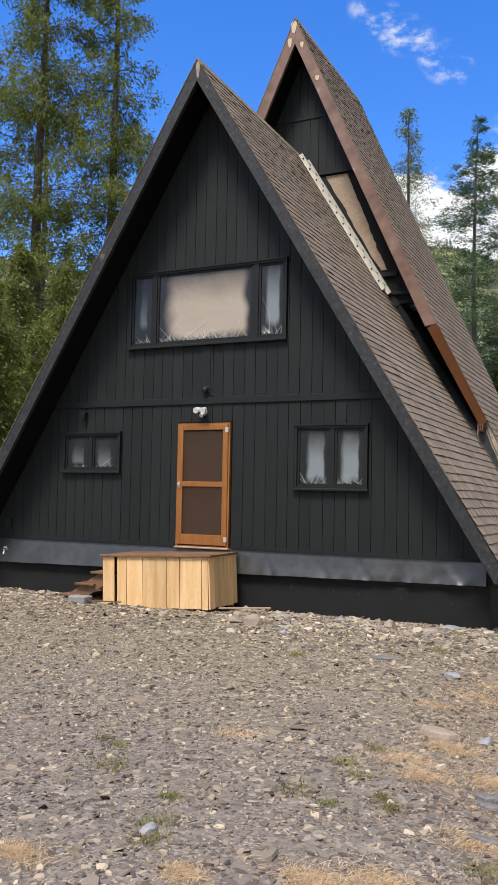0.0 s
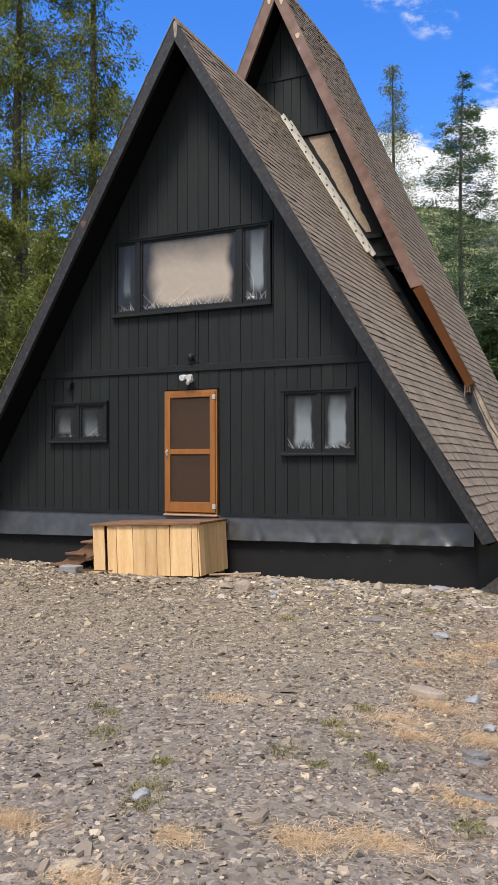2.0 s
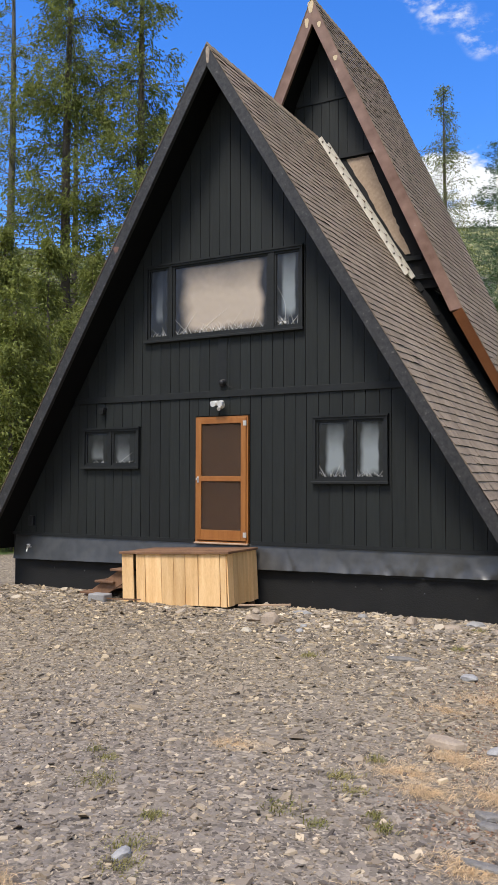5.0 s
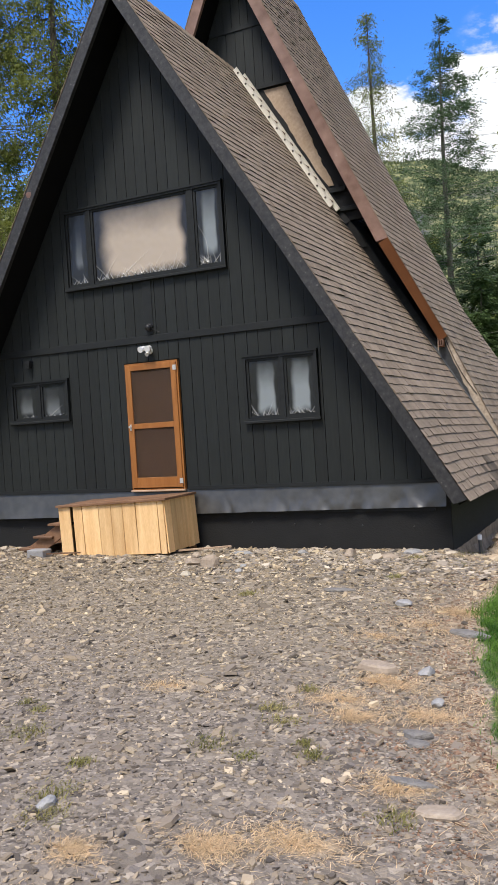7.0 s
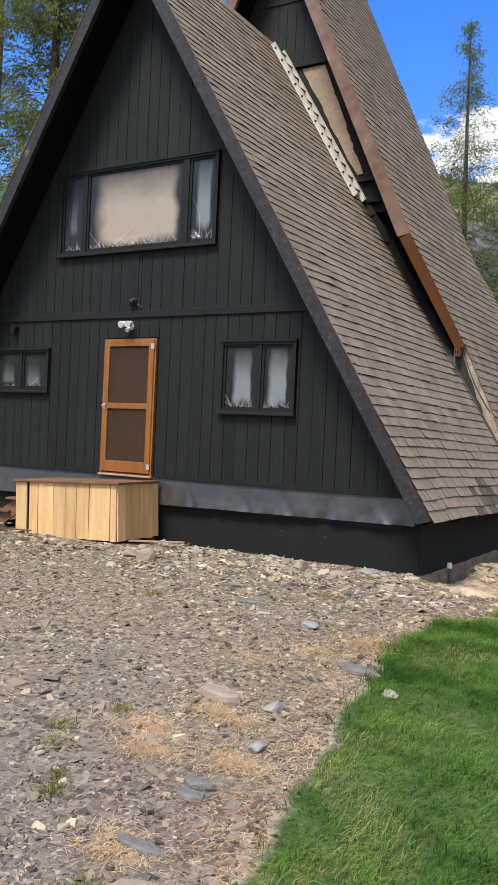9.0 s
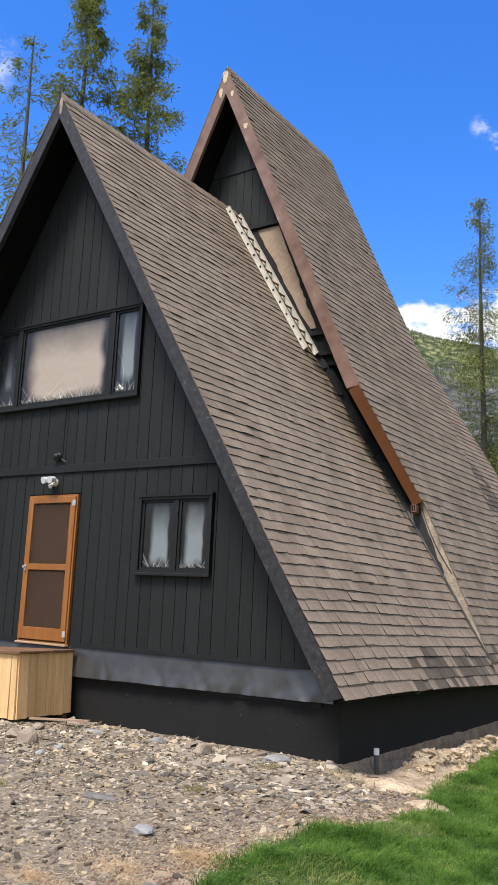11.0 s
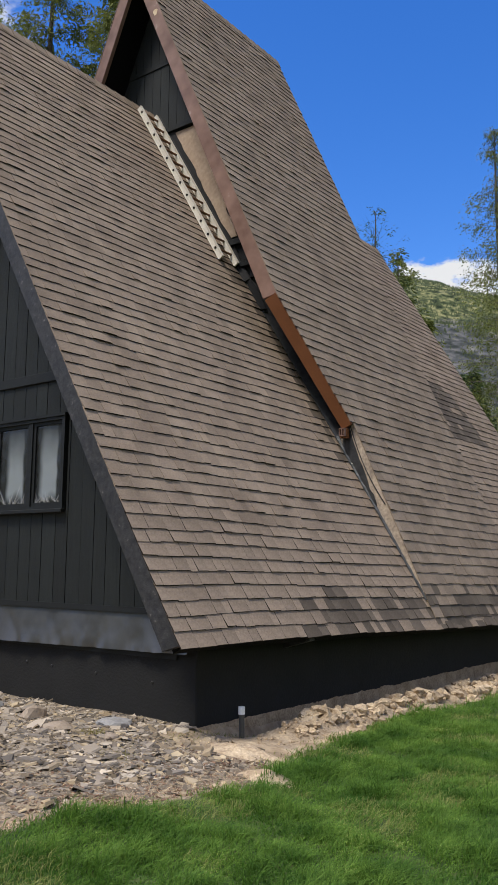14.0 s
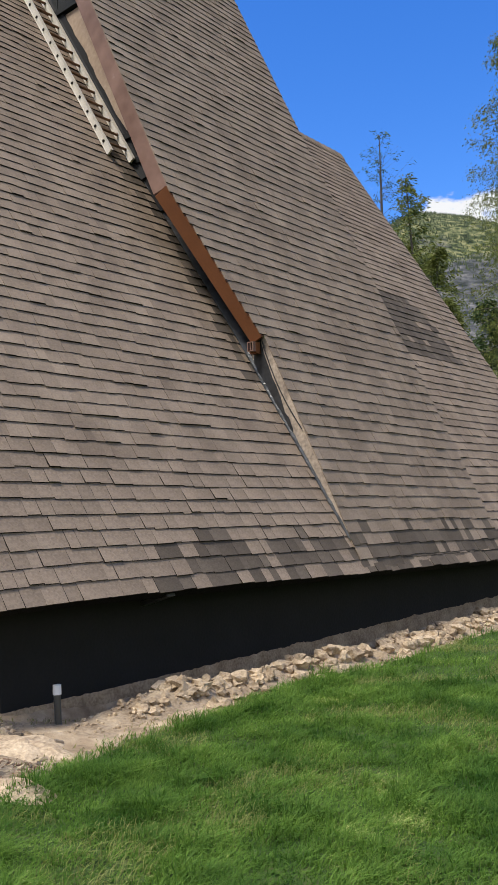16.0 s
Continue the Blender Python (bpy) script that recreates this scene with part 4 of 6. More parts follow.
# end of the rust brown gutter: two short open channels
e = slope(Y_UPWALL + 0.05, S_B + 0.01, -0.13, True)
bm = bmesh.new()
ring(bm, e.x - 0.035, e.x + 0.05, e.z - 0.10, e.z + 0.01, 0.010, e.y - 0.08, e.y - 0.02)
box(bm, e.x + 0.003, e.x + 0.012, e.y - 0.078, e.y - 0.022, e.z - 0.09, e.z)
part("gutter_end", bm, FASCIA, house, "short open reddish gutter end")
bm = bmesh.new()
box(bm, e.x - 0.045, e.x + 0.055, e.y - 0.03, e.y + 0.04, e.z - 0.12, e.z + 0.01)
part("gutter_stop", bm, RUST, house)
# bare knots showing at the top of the high barge boards
for side, s, w, h in ((1, 0.15, 0.075, 0.26), (-1, 0.50, 0.05, 0.20), (1, 0.60, 0.045, 0.12), (1, 1.45, 0.055, 0.11)):
    bm = bmesh.new()
    c = slope(Y_UP0 - 0.031, s, -0.10, True, side)
    vs = [bm.verts.new((c.x + w * math.cos(a) * (1 + 0.25 * math.sin(3 * a)) * 0.8, c.y - 0.003, c.z + h * math.sin(a) * (1 + 0.2 * math.cos(2 * a)) * 0.6)) for a in [i * math.pi / 8 for i in range(16)]]
    top = bm.faces.new(vs)
    bmesh.ops.extrude_face_region(bm, geom=[top])
    bmesh.ops.translate(bm, verts=bm.verts[:16], vec=(0, 0.006, 0))
    part("bare_spot", bm, FRESHWOOD, house, "pale bare patch where paint has peeled")
for side, s, w, h in ((1, 0.16, 0.032, 0.17), (-1, 3.55, 0.05, 0.06)):
    bm = bmesh.new()
    c = slope(Y_FRONT - 0.035, s, -0.075, False, side)
    vs = [bm.verts.new((c.x + w * math.cos(a) * (1 + 0.25 * math.sin(3 * a)), c.y - 0.003, c.z + h * math.sin(a) * (1 + 0.2 * math.cos(2 * a)))) for a in [i * math.pi / 8 for i in range(16)]]
    top = bm.faces.new(vs)
    bmesh.ops.extrude_face_region(bm, geom=[top])
    bmesh.ops.translate(bm, verts=bm.verts[:16], vec=(0, 0.006, 0))
    part("bare_spot", bm, CHEEKWOOD if side == 1 else FASCIA, house, "bare patch where the dark paint has peeled")
# small form-tie ends in the foundation face
for k, (x, z) in enumerate(((-3.6, 0.62), (-2.9, 0.60), (1.55, 0.66), (2.25, 0.63), (2.65, 0.62), (3.3, 0.60), (4.05, 0.58))):
    bm = bmesh.new()
    tube(bm, (x, 0.035, z), (x, 0.018, z - 0.004), 0.014, 0.010, 8)
    part("tie_end", bm, DARKGALV, house)
# soffit outlook under the side eave
bm = bmesh.new()
beam(bm, (4.56, 1.40, 0.84), (4.88, 1.40, 0.93), 0.09, 0.035)
part("eave_bracket", bm, GALV, house)

# ---------------------------------------------------------------- things by the front wall
deck = thing("deck_box", "low pine-boarded entry platform under the door", "platform", at=(-0.035, 0, -0.008))
deck.rotation_euler = (0, radians(-2.4), 0)
xs_front = [(-1.22, -1.00), (-0.945, -0.775), (-0.768, -0.47), (-0.462, -0.24), (-0.237, -0.03), (-0.027, 0.20), (0.212, 0.585), (0.59, 0.69)]
rng = random.Random(5)
for i, (a, b) in enumerate(xs_front):
    bm = bmesh.new()
    z0, z1, lean = 0.325 + rng.uniform(-0.012, 0.012), 1.10, rng.uniform(-0.006, 0.006)
    yb = -0.975 + rng.uniform(-0.006, 0.006)
    hull(bm, [(a + lean, yb - 0.02, z0), (b + lean - 0.003, yb - 0.02, z0 + rng.uniform(-0.006, 0.006)), (b + lean - 0.003, yb + 0.002, z0), (a + lean, yb + 0.002, z0),
              (a, -0.985, z1), (b - 0.003, -0.985, z1), (b - 0.003, -0.963, z1), (a, -0.963, z1)], BOX)
    part("front_board", bm, PINE, deck)
ys = [-0.965, -0.80, -0.66, -0.50, -0.36, -0.20, -0.06]
for a, b in zip(ys, ys[1:]):
    bm = bmesh.new()
    z0 = 0.33 + rng.uniform(-0.01, 0.01)
    hull(bm, [(0.692, a, z0), (0.714, a, z0), (0.714, b - 0.004, z0), (0.692, b - 0.004, z0), (0.682, a, 1.10), (0.704, a, 1.10), (0.704, b - 0.004, 1.10), (0.682, b - 0.004, 1.10)], BOX)
    part("side_board", bm, PINE, deck)
for a, b in zip(ys[:-1], ys[1:]):
    bm = bmesh.new()
    hull(bm, [(-1.20, a, 0.33), (-1.178, a, 0.33), (-1.178, b - 0.004, 0.33), (-1.20, b - 0.004, 0.33), (-1.20, a, 1.10), (-1.178, a, 1.10), (-1.178, b - 0.004, 1.10), (-1.20, b - 0.004, 1.10)], BOX)
    part("end_board", bm, PINE, deck)
for k in range(7):
    bm = bmesh.new()
    a = -1.02 + k * 0.138
    box(bm, -1.255 + rng.uniform(-0.01, 0.01), 0.745 + rng.uniform(-0.012, 0.012), a, a + 0.132, 1.102, 1.136 + rng.uniform(-0.003, 0.003))
    soften(bm, 0.004)
    part("deck_plank", bm, DECKTOP, deck, "brown weathered deck plank")
for x in (-1.13, 0.62):
    for y in (-0.9, -0.12):
        bm = bmesh.new()
        box(bm, x - 0.04, x + 0.04, y - 0.04, y + 0.04, 0.10, 1.10)
        part("post", bm, DECKTOP, deck)

stairs = thing("wooden_steps", "three dark brown wooden steps beside the platform", "steps", at=(0.03, 0, -0.075))
for k, (xa, xb, z) in enumerate(((-1.62, -1.24, 0.86), (-1.93, -1.55, 0.66), (-2.24, -1.86, 0.465))):
    bm = bmesh.new()
    box(bm, xa, xb, -0.92, -0.10, z - 0.035, z)
    soften(bm, 0.006)
    part("tread", bm, DECKTOP, stairs)
for y in (-0.84, -0.20):
    bm = bmesh.new()
    beam(bm, (-2.16, y, 0.30), (-1.24, y, 0.86), 0.04, 0.21)
    part("stringer", bm, DECKTOP, stairs)

CEMENT = material("grey_cement", (0.20, 0.195, 0.19), (0.32, 0.31, 0.30), 6, 0.9, bump=0.6, bump_scale=70)
block = thing("concrete_block", "grey concrete block under the wooden steps", "block")
bm = bmesh.new()
box(bm, -1.74, -1.42, -1.28, -1.06, 0.14, 0.42)
soften(bm, 0.012)
part("block", bm, CEMENT, block)

flood = thing("flood_light", "white twin-head flood light above the door", "wall lamp")
bm = bmesh.new()
tube(bm, (-0.05, 0.0, 3.42), (-0.05, -0.05, 3.42), 0.055, 0.05, 14)
part("base", bm, WHITE, flood)
for dx in (-0.052, 0.052):
    bm = bmesh.new()
    tube(bm, (-0.05 + dx * 0.4, -0.045, 3.43), (-0.05 + dx, -0.10, 3.455), 0.022, 0.03, 10)
    tube(bm, (-0.05 + dx, -0.08, 3.465), (-0.05 + dx * 1.25, -0.19, 3.435), 0.034, 0.05, 14)
    part("lamp_head", bm, WHITE, flood, smooth=False)
bm = bmesh.new()
tube(bm, (-0.05, -0.04, 3.40), (-0.05, -0.11, 3.355), 0.022, 0.034, 10)
part("sensor", bm, WHITE, flood)

camera_dome = thing("dome_fixture", "small black dome fixture with a loose cable", "fixture")
bm = bmesh.new()
tube(bm, (-0.02, 0.0, 3.79), (-0.02, -0.05, 3.79), 0.065, 0.06, 14)
bmesh.ops.create_uvsphere(bm, u_segments=14, v_segments=8, radius=0.055, matrix=Matrix.Translation((-0.02, -0.055, 3.785)))
part("dome", bm, DARKMETAL, camera_dome, smooth=True)
bm = bmesh.new()
cable = [(0.03, -0.02, 3.77), (0.08, -0.045, 3.745), (0.13, -0.035, 3.715), (0.17, -0.03, 3.70)]
for a, b in zip(cable, cable[1:]):
    tube(bm, a, b, 0.007, 0.007, 6)
part("cable", bm, DARKMETAL, camera_dome)

small = thing("wall_lamp", "small black wall lamp over the small window", "wall lamp")
bm = bmesh.new()
box(bm, -2.53, -2.41, -0.10, -0.004, 3.44, 3.47)
hull(bm, [(-2.51, -0.09, 3.36), (-2.43, -0.09, 3.36), (-2.43, -0.01, 3.36), (-2.51, -0.01, 3.36), (-2.52, -0.10, 3.44), (-2.42, -0.10, 3.44), (-2.42, -0.005, 3.44), (-2.52, -0.005, 3.44)], BOX)
part("shade", bm, DARKMETAL, small)

outlet = thing("outlet_box", "black weatherproof outlet box on the siding", "outlet")
bm = bmesh.new()
box(bm, -4.17, -4.05, -0.075, -0.003, 1.37, 1.55)
soften(bm, 0.01)
part("cover", bm, DARKMETAL, outlet)
bib = thing("hose_tap", "small brass hose tap at the wall foot", "tap")
bm = bmesh.new()
tube(bm, (-4.10, -0.05, 0.98), (-4.10, -0.16, 0.98), 0.014, 0.014)
tube(bm, (-4.10, -0.14, 0.98), (-4.10, -0.17, 0.90), 0.012, 0.016)
tube(bm, (-4.13, -0.12, 1.02), (-4.07, -0.12, 1.02), 0.018, 0.018)
part("spout", bm, ALU, bib)

pipe = thing("standpipe", "grey standpipe with a white cap in the dirt", "pipe")
bm = bmesh.new()
tube(bm, (4.90, 0.28, 0.0), (4.89, 0.28, 0.365), 0.024, 0.024, 12)
part("pipe", bm, GALV, pipe)
bm = bmesh.new()
tube(bm, (4.89, 0.28, 0.36), (4.89, 0.28, 0.425), 0.030, 0.029, 12)
part("cap", bm, WHITE, pipe, "white cap")

# ---------------------------------------------------------------- ladder lying on the low roof
ladder = thing("ladder", "aluminium ladder lying up the shingle roof", "ladder")
LADDER = material("dusty_aluminium", (0.56, 0.51, 0.43), (0.74, 0.69, 0.60), 5, 0.55, metal=0.1, bump=0.1)
LA, LB = 0.08 / math.cos(A_LO), 1.87 / math.cos(A_LO)
for y in (3.46, 3.825):
    bm = bmesh.new()
    pts = []
    for s in (LA, LB):
        pts += [slope(y - 0.013, s, 0.03), slope(y + 0.013, s, 0.03), slope(y + 0.013, s, 0.115), slope(y - 0.013, s, 0.115)]
    hull(bm, pts, ((0, 1, 2, 3), (7, 6, 5, 4), (0, 4, 5, 1), (1, 5, 6, 2), (2, 6, 7, 3), (3, 7, 4, 0)))
    for h in (0.032, 0.113):
        pts = []
        for s in (LA, LB):
            pts += [slope(y - 0.024, s, h - 0.003), slope(y + 0.024, s, h - 0.003), slope(y + 0.024, s, h + 0.003), slope(y - 0.024, s, h + 0.003)]
        hull(bm, pts, ((0, 1, 2, 3), (7, 6, 5, 4), (0, 4, 5, 1), (1, 5, 6, 2), (2, 6, 7, 3), (3, 7, 4, 0)))
    part("rail", bm, LADDER, ladder)
s = LA + 0.12
while s < LB:
    bm = bmesh.new()
    tube(bm, slope(3.438, s, 0.075), slope(3.85, s, 0.075), 0.017, 0.017, 8)
    part("rung", bm, INNER, ladder)
    for y, d in ((3.46, -1), (3.825, -1)):
        bm = bmesh.new()
        tube(bm, slope(y - 0.0135, s, 0.075), slope(y - 0.022, s, 0.075), 0.02, 0.02, 8)
        part("rung_end", bm, DARKMETAL, ladder)
    s += 0.285


# ---------------------------------------------------------------- hills
def hill_material():
    m = bpy.data.materials.new("wooded_mountainside")
    m.use_nodes = True
    n, l = m.node_tree.nodes, m.node_tree.links
    b = n["Principled BSDF"]
    b.inputs["Roughness"].default_value, b.inputs["Specular IOR Level"].default_value = 1.0, 0.1
    co = n.new("ShaderNodeTexCoord")

    def noise_node(scale, detail):
        k = n.new("ShaderNodeTexNoise")
        k.inputs["Scale"].default_value, k.inputs["Detail"].default_value = scale, detail
        l.new(co.outputs["Object"], k.inputs["Vector"])
        return k.outputs[0]

    def ramp(v, stops):
        r = n.new("ShaderNodeValToRGB")
        el = r.color_ramp.elements
        el[0].position, el[0].color = stops[0][0], (*stops[0][1], 1)
        el[1].position, el[1].color = stops[-1][0], (*stops[-1][1], 1)
        for p, c in stops[1:-1]:
            el.new(p).color = (*c, 1)
        l.new(v, r.inputs[0])
        return r.outputs[0]

    woods = ramp(noise_node(0.075, 9), ((0.34, (0.020, 0.030, 0.017)), (0.48, (0.08, 0.098, 0.046)), (0.64, (0.25, 0.24, 0.115))))
    rock = ramp(noise_node(0.06, 10), ((0.38, (0.03, 0.036, 0.032)), (0.54, (0.085, 0.088, 0.09)), (0.70, (0.20, 0.19, 0.175))))
    f = n.new("ShaderNodeMapRange")
    f.inputs[1].default_value, f.inputs[2].default_value = 0.55, 0.72
    bare, both = n.new("ShaderNodeAttribute"), n.new("ShaderNodeMath")
    bare.attribute_name = "outcrop"
    both.operation = "MULTIPLY_ADD"
    both.inputs[1].default_value = 0.55
    l.new(bare.outputs["Fac"], both.inputs[0])
    l.new(noise_node(0.011, 8), both.inputs[2])
    l.new(both.outputs[0], f.inputs[0])
    k = n.new("ShaderNodeMix")
    k.data_type = "RGBA"
    l.new(f.outputs[0], k.inputs[0])
    l.new(woods, k.inputs[6])
    l.new(rock, k.inputs[7])
    l.new(k.outputs[2], b.inputs["Base Color"])
    bp = n.new("ShaderNodeBump")
    bp.inputs["Strength"].default_value, bp.inputs["Distance"].default_value = 0.5, 8.0
    l.new(noise_node(0.06, 8), bp.inputs["Height"])
    l.new(bp.outputs[0], b.inputs["Normal"])
    return m


SKYLINE = ((-180, 7), (-90, 10), (-60, 12.5), (-45, 13.8), (-39, 14.8), (-36, 15.6), (-32, 17.6), (-28, 18.7), (-24.5, 18.6), (-20, 17.4), (-16, 16.2), (-9, 15.0), (-2, 14), (30, 10), (180, 7))


def skyline(az):
    for (a0, e0), (a1, e1) in zip(SKYLINE, SKYLINE[1:]):
        if a0 <= az <= a1:
            return e0 + (e1 - e0) * (az - a0) / (a1 - a0)
    return 8


def hill_z(az, r):
    a = radians(az)
    p = Vector((math.sin(a) * r, math.cos(a) * r, 0))
    rise = smooth01(r, 250, 2200) if r < 2200 else 1 - 0.6 * smooth01(r, 2250, 2900)
    wild = 1 + 0.16 * noise.noise(p * 0.004) + 0.025 * noise.noise(p * 0.013)
    return 2200 * math.tan(radians(skyline(az))) * 0.9 * rise * (wild if r < 1700 else 1 + (wild - 1) * 0.35) - 1.0


def outcrop(az, r):
    """How far the mountainside is bare cliff: one broken band under the crest."""
    el = math.degrees(math.atan2(hill_z(az, r), r)) / skyline(az)
    return smooth01(az, -29, -25) * (1 - smooth01(az, -16, -11)) * smooth01(el, 0.52, 0.66) * (1 - smooth01(el, 0.80, 0.90)) + 0.5 * smooth01(az, -40, -36) * (1 - smooth01(az, -33, -30)) * smooth01(el, 0.6, 0.8)


hv, hf, hb = [], [], []
azs = [-180 + i * 2.0 for i in range(45)] + [-90 + i * 0.5 for i in range(220)] + [20 + i * 2.0 for i in range(81)]
rs = [200 + 2700 * (i / 64) ** 1.3 for i in range(65)]
for az in azs:
    for r in rs:
        hv.append((math.sin(radians(az)) * r, math.cos(radians(az)) * r, hill_z(az, r)))
        hb.append(outcrop(az, r))
nr = len(rs)
hf = [(i * nr + j, i * nr + j + 1, (i + 1) * nr + j + 1, (i + 1) * nr + j) for i in range(len(azs) - 1) for j in range(nr - 1)]
hills = mesh_object("backdrop_hills", hv, hf, hill_material(), smooth=True)
hills.data.attributes.new("outcrop", "FLOAT", "POINT").data.foreach_set("value", hb)
tagged(hills, "distant wooded mountainside with grey rock outcrops", "hills", kind="structure")


def leaf_material(name, c1, c2, c3, glow=0.35, size=0.9, tight=0.17, piece=0.35):
    """Foliage that lets some light through."""
    m = material(name, c1, c2, size, 0.6, bump=0, piece=piece, c3=c3, spec=0.25, tight=tight)
    n, l = m.node_tree.nodes, m.node_tree.links
    b, out = n["Principled BSDF"], n["Material Output"]
    col = b.inputs["Base Color"].links[0].from_socket
    tr, mx = n.new("ShaderNodeBsdfTranslucent"), n.new("ShaderNodeMixShader")
    mx.inputs[0].default_value = glow
    l.new(col, tr.inputs["Color"])
    l.new(b.outputs[0], mx.inputs[1])
    l.new(tr.outputs[0], mx.inputs[2])
    l.new(mx.outputs[0], out.inputs["Surface"])
    return m


FAR_WOOD = leaf_material("far_forest", (0.05, 0.074, 0.038), (0.10, 0.125, 0.055), (0.20, 0.205, 0.095), 0.2)
rng = np.random.RandomState(4)
fv, ff = [], []
for _ in range(52000):
    az, r = rng.uniform(-48, 4), 2250 - 1700 * rng.random_sample() ** 1.7
    if rng.random_sample() < outcrop(az, r) * 0.75:
        continue
    x, y, z, h = math.sin(radians(az)) * r, math.cos(radians(az)) * r, hill_z(az, r), rng.uniform(3, 6.5)
    w, k = h * rng.uniform(0.2, 0.34), len(fv)
    fv += [(x + w, y, z - 2), (x - w * 0.5, y + w * 0.8, z - 2), (x - w * 0.5, y - w * 0.8, z - 2), (x, y, z + h)]
    ff += [(k, k + 1, k + 3), (k + 1, k + 2, k + 3), (k + 2, k, k + 3)]
tagged(mesh_object("far_forest", fv, ff, FAR_WOOD), "conifer forest on the distant mountainside", "forest", kind="stuff")

# ---------------------------------------------------------------- trees
BARK = material("conifer_bark", (0.06, 0.048, 0.038), (0.14, 0.115, 0.095), 3, 0.9, bump=0.9, bump_scale=18, stretch=(3, 3, 0.6), bump_dist=0.04)
PALE_BARK = material("grey_bark", (0.11, 0.10, 0.09), (0.22, 0.20, 0.175), 3, 0.9, bump=0.9, bump_scale=18, stretch=(3, 3, 0.6), bump_dist=0.04)
CEDAR = leaf_material("cedar_sprays", (0.11, 0.135, 0.028), (0.26, 0.28, 0.070), (0.54, 0.50, 0.16), 0.42, 1.6)
SPRUCE = leaf_material("spruce_needles", (0.06, 0.105, 0.048), (0.115, 0.175, 0.080), (0.20, 0.25, 0.115), 0.3)
LARCH = leaf_material("larch_needles", (0.13, 0.155, 0.035), (0.23, 0.25, 0.065), (0.36, 0.35, 0.12), 0.4)
FIR = leaf_material("fir_needles", (0.045, 0.08, 0.027), (0.10, 0.15, 0.046), (0.20, 0.235, 0.08), 0.3)


def conifer(name, label, base, height, radius, leaves, leaf_mat, bark=BARK, seed=1, clear=0.1, limbs=150, droop=0.35, lift=0.1, hang=0.5, leaf=(0.24, 0.07), taper=0.6, spread=0.35, trunk_r=None, gaps=0.0, clump=12, tuft=0.13, group=""):
    """A conifer: a tapered trunk, limbs that get shorter towards the top, and sprays of needles along them."""
    rng = np.random.RandomState(seed)
    tree = thing(name, label, "tree", group, at=base)
    r0 = trunk_r or height * 0.0098
    bm = bmesh.new()
    lean = rng.uniform(-0.012, 0.012, 2)
    knots = 14
    axis = lambda t: Vector((lean[0] * height * t * t + 0.06 * math.sin(t * 7 + seed), lean[1] * height * t * t + 0.06 * math.cos(t * 6 + seed), height * t - 0.3 * (1 - t)))
    for k in range(knots):
        ta, tb = 0.985 * k / knots, 0.985 * (k + 1) / knots
        tube(bm, axis(ta), axis(tb), r0 * (1 - ta) ** 0.8 + 0.012, r0 * (1 - tb) ** 0.8 + 0.012, 9, caps=False)
    part("trunk", bm, bark, tree, smooth=True)
    # limbs
    t = clear + (1 - clear) * np.sort(rng.random_sample(limbs)) ** 0.9
    t = np.minimum(t, 0.985)
    ang = rng.uniform(0, 2 * math.pi, limbs) if gaps == 0 else (np.floor(rng.uniform(0, 9, limbs)) * 0.7 + rng.uniform(-0.3, 0.3, limbs) + t * 9)
    top = 1 - (t - clear) / (1 - clear)
    ln = radius * np.minimum(1, top / taper) ** 0.8 * rng.uniform(0.55, 1.12, limbs) * (0.75 + 0.25 * np.minimum(1, (t - clear) / 0.12)) + 0.15
    start = np.array([axis(v) for v in t])
    out = np.stack([np.cos(ang), np.sin(ang), np.zeros(limbs)], 1)

    def at(i, q):
        """Points along limbs i at shares q."""
        q = q[:, None]
        rise = (lift + 0.25 * (1 - top[i]))[:, None]
        return start[i] + out[i] * ln[i][:, None] * q + np.array((0, 0, 1.0)) * ln[i][:, None] * (rise * q - droop * q * q + 0.35 * droop * q ** 4)

    lv, lf = [], []
    rows = np.arange(limbs)
    qs = (0.0, 0.35, 0.7, 1.0)
    thick = np.clip(r0 * 0.15 * (1 - t * 0.75), 0.008, 0.05)
    ends = [at(rows, np.full(limbs, q)) for q in qs]
    side = np.stack([-out[:, 1], out[:, 0], np.zeros(limbs)], 1)
    up = np.tile((0, 0, 1.0), (limbs, 1))
    for q, e in zip(qs, ends):
        w = (thick * (1 - 0.85 * q))[:, None]
        lv += [e + up * w, e - up * w * 0.6 + side * w, e - up * w * 0.6 - side * w]
    verts = np.concatenate(lv)
    for k in range(len(qs) - 1):
        for c in range(3):
            a, b = (3 * k + c) * limbs, (3 * k + (c + 1) % 3) * limbs
            d, e = (3 * k + 3 + c) * limbs, (3 * k + 3 + (c + 1) % 3) * limbs
            lf += [(a + i, b + i, e + i, d + i) for i in range(limbs)]
    tagged(mesh_object("branchwork", verts, lf, bark, tree), kind="stuff")
    # sprays
    if leaves:
        # needles sit in clumps along the limbs, thicker towards the tips, with gaps between
        n = max(1, leaves // clump)
        leaves = n * clump
        ci = rng.choice(limbs, n, p=(ln + 0.3) / (ln + 0.3).sum())
        cq = 1 - rng.random_sample(n) ** 1.3 * 0.95
        csg = rng.choice((-1, 1), n)
        cp = at(ci, cq) + side[ci] * (csg * rng.random_sample(n) * spread * ln[ci] * (1.15 - cq))[:, None] - up[ci] * (rng.random_sample(n) * hang * 0.45)[:, None]
        size = tuft * rng.uniform(0.6, 1.5, n) * (0.5 + 0.5 * np.minimum(1, ln[ci] / (0.6 * radius)))
        i, k = np.repeat(ci, clump), np.repeat(np.arange(n), clump)
        puff = rng.normal(size=(leaves, 3)) * np.array((1.0, 1.0, 0.55 + hang)) * size[k][:, None]
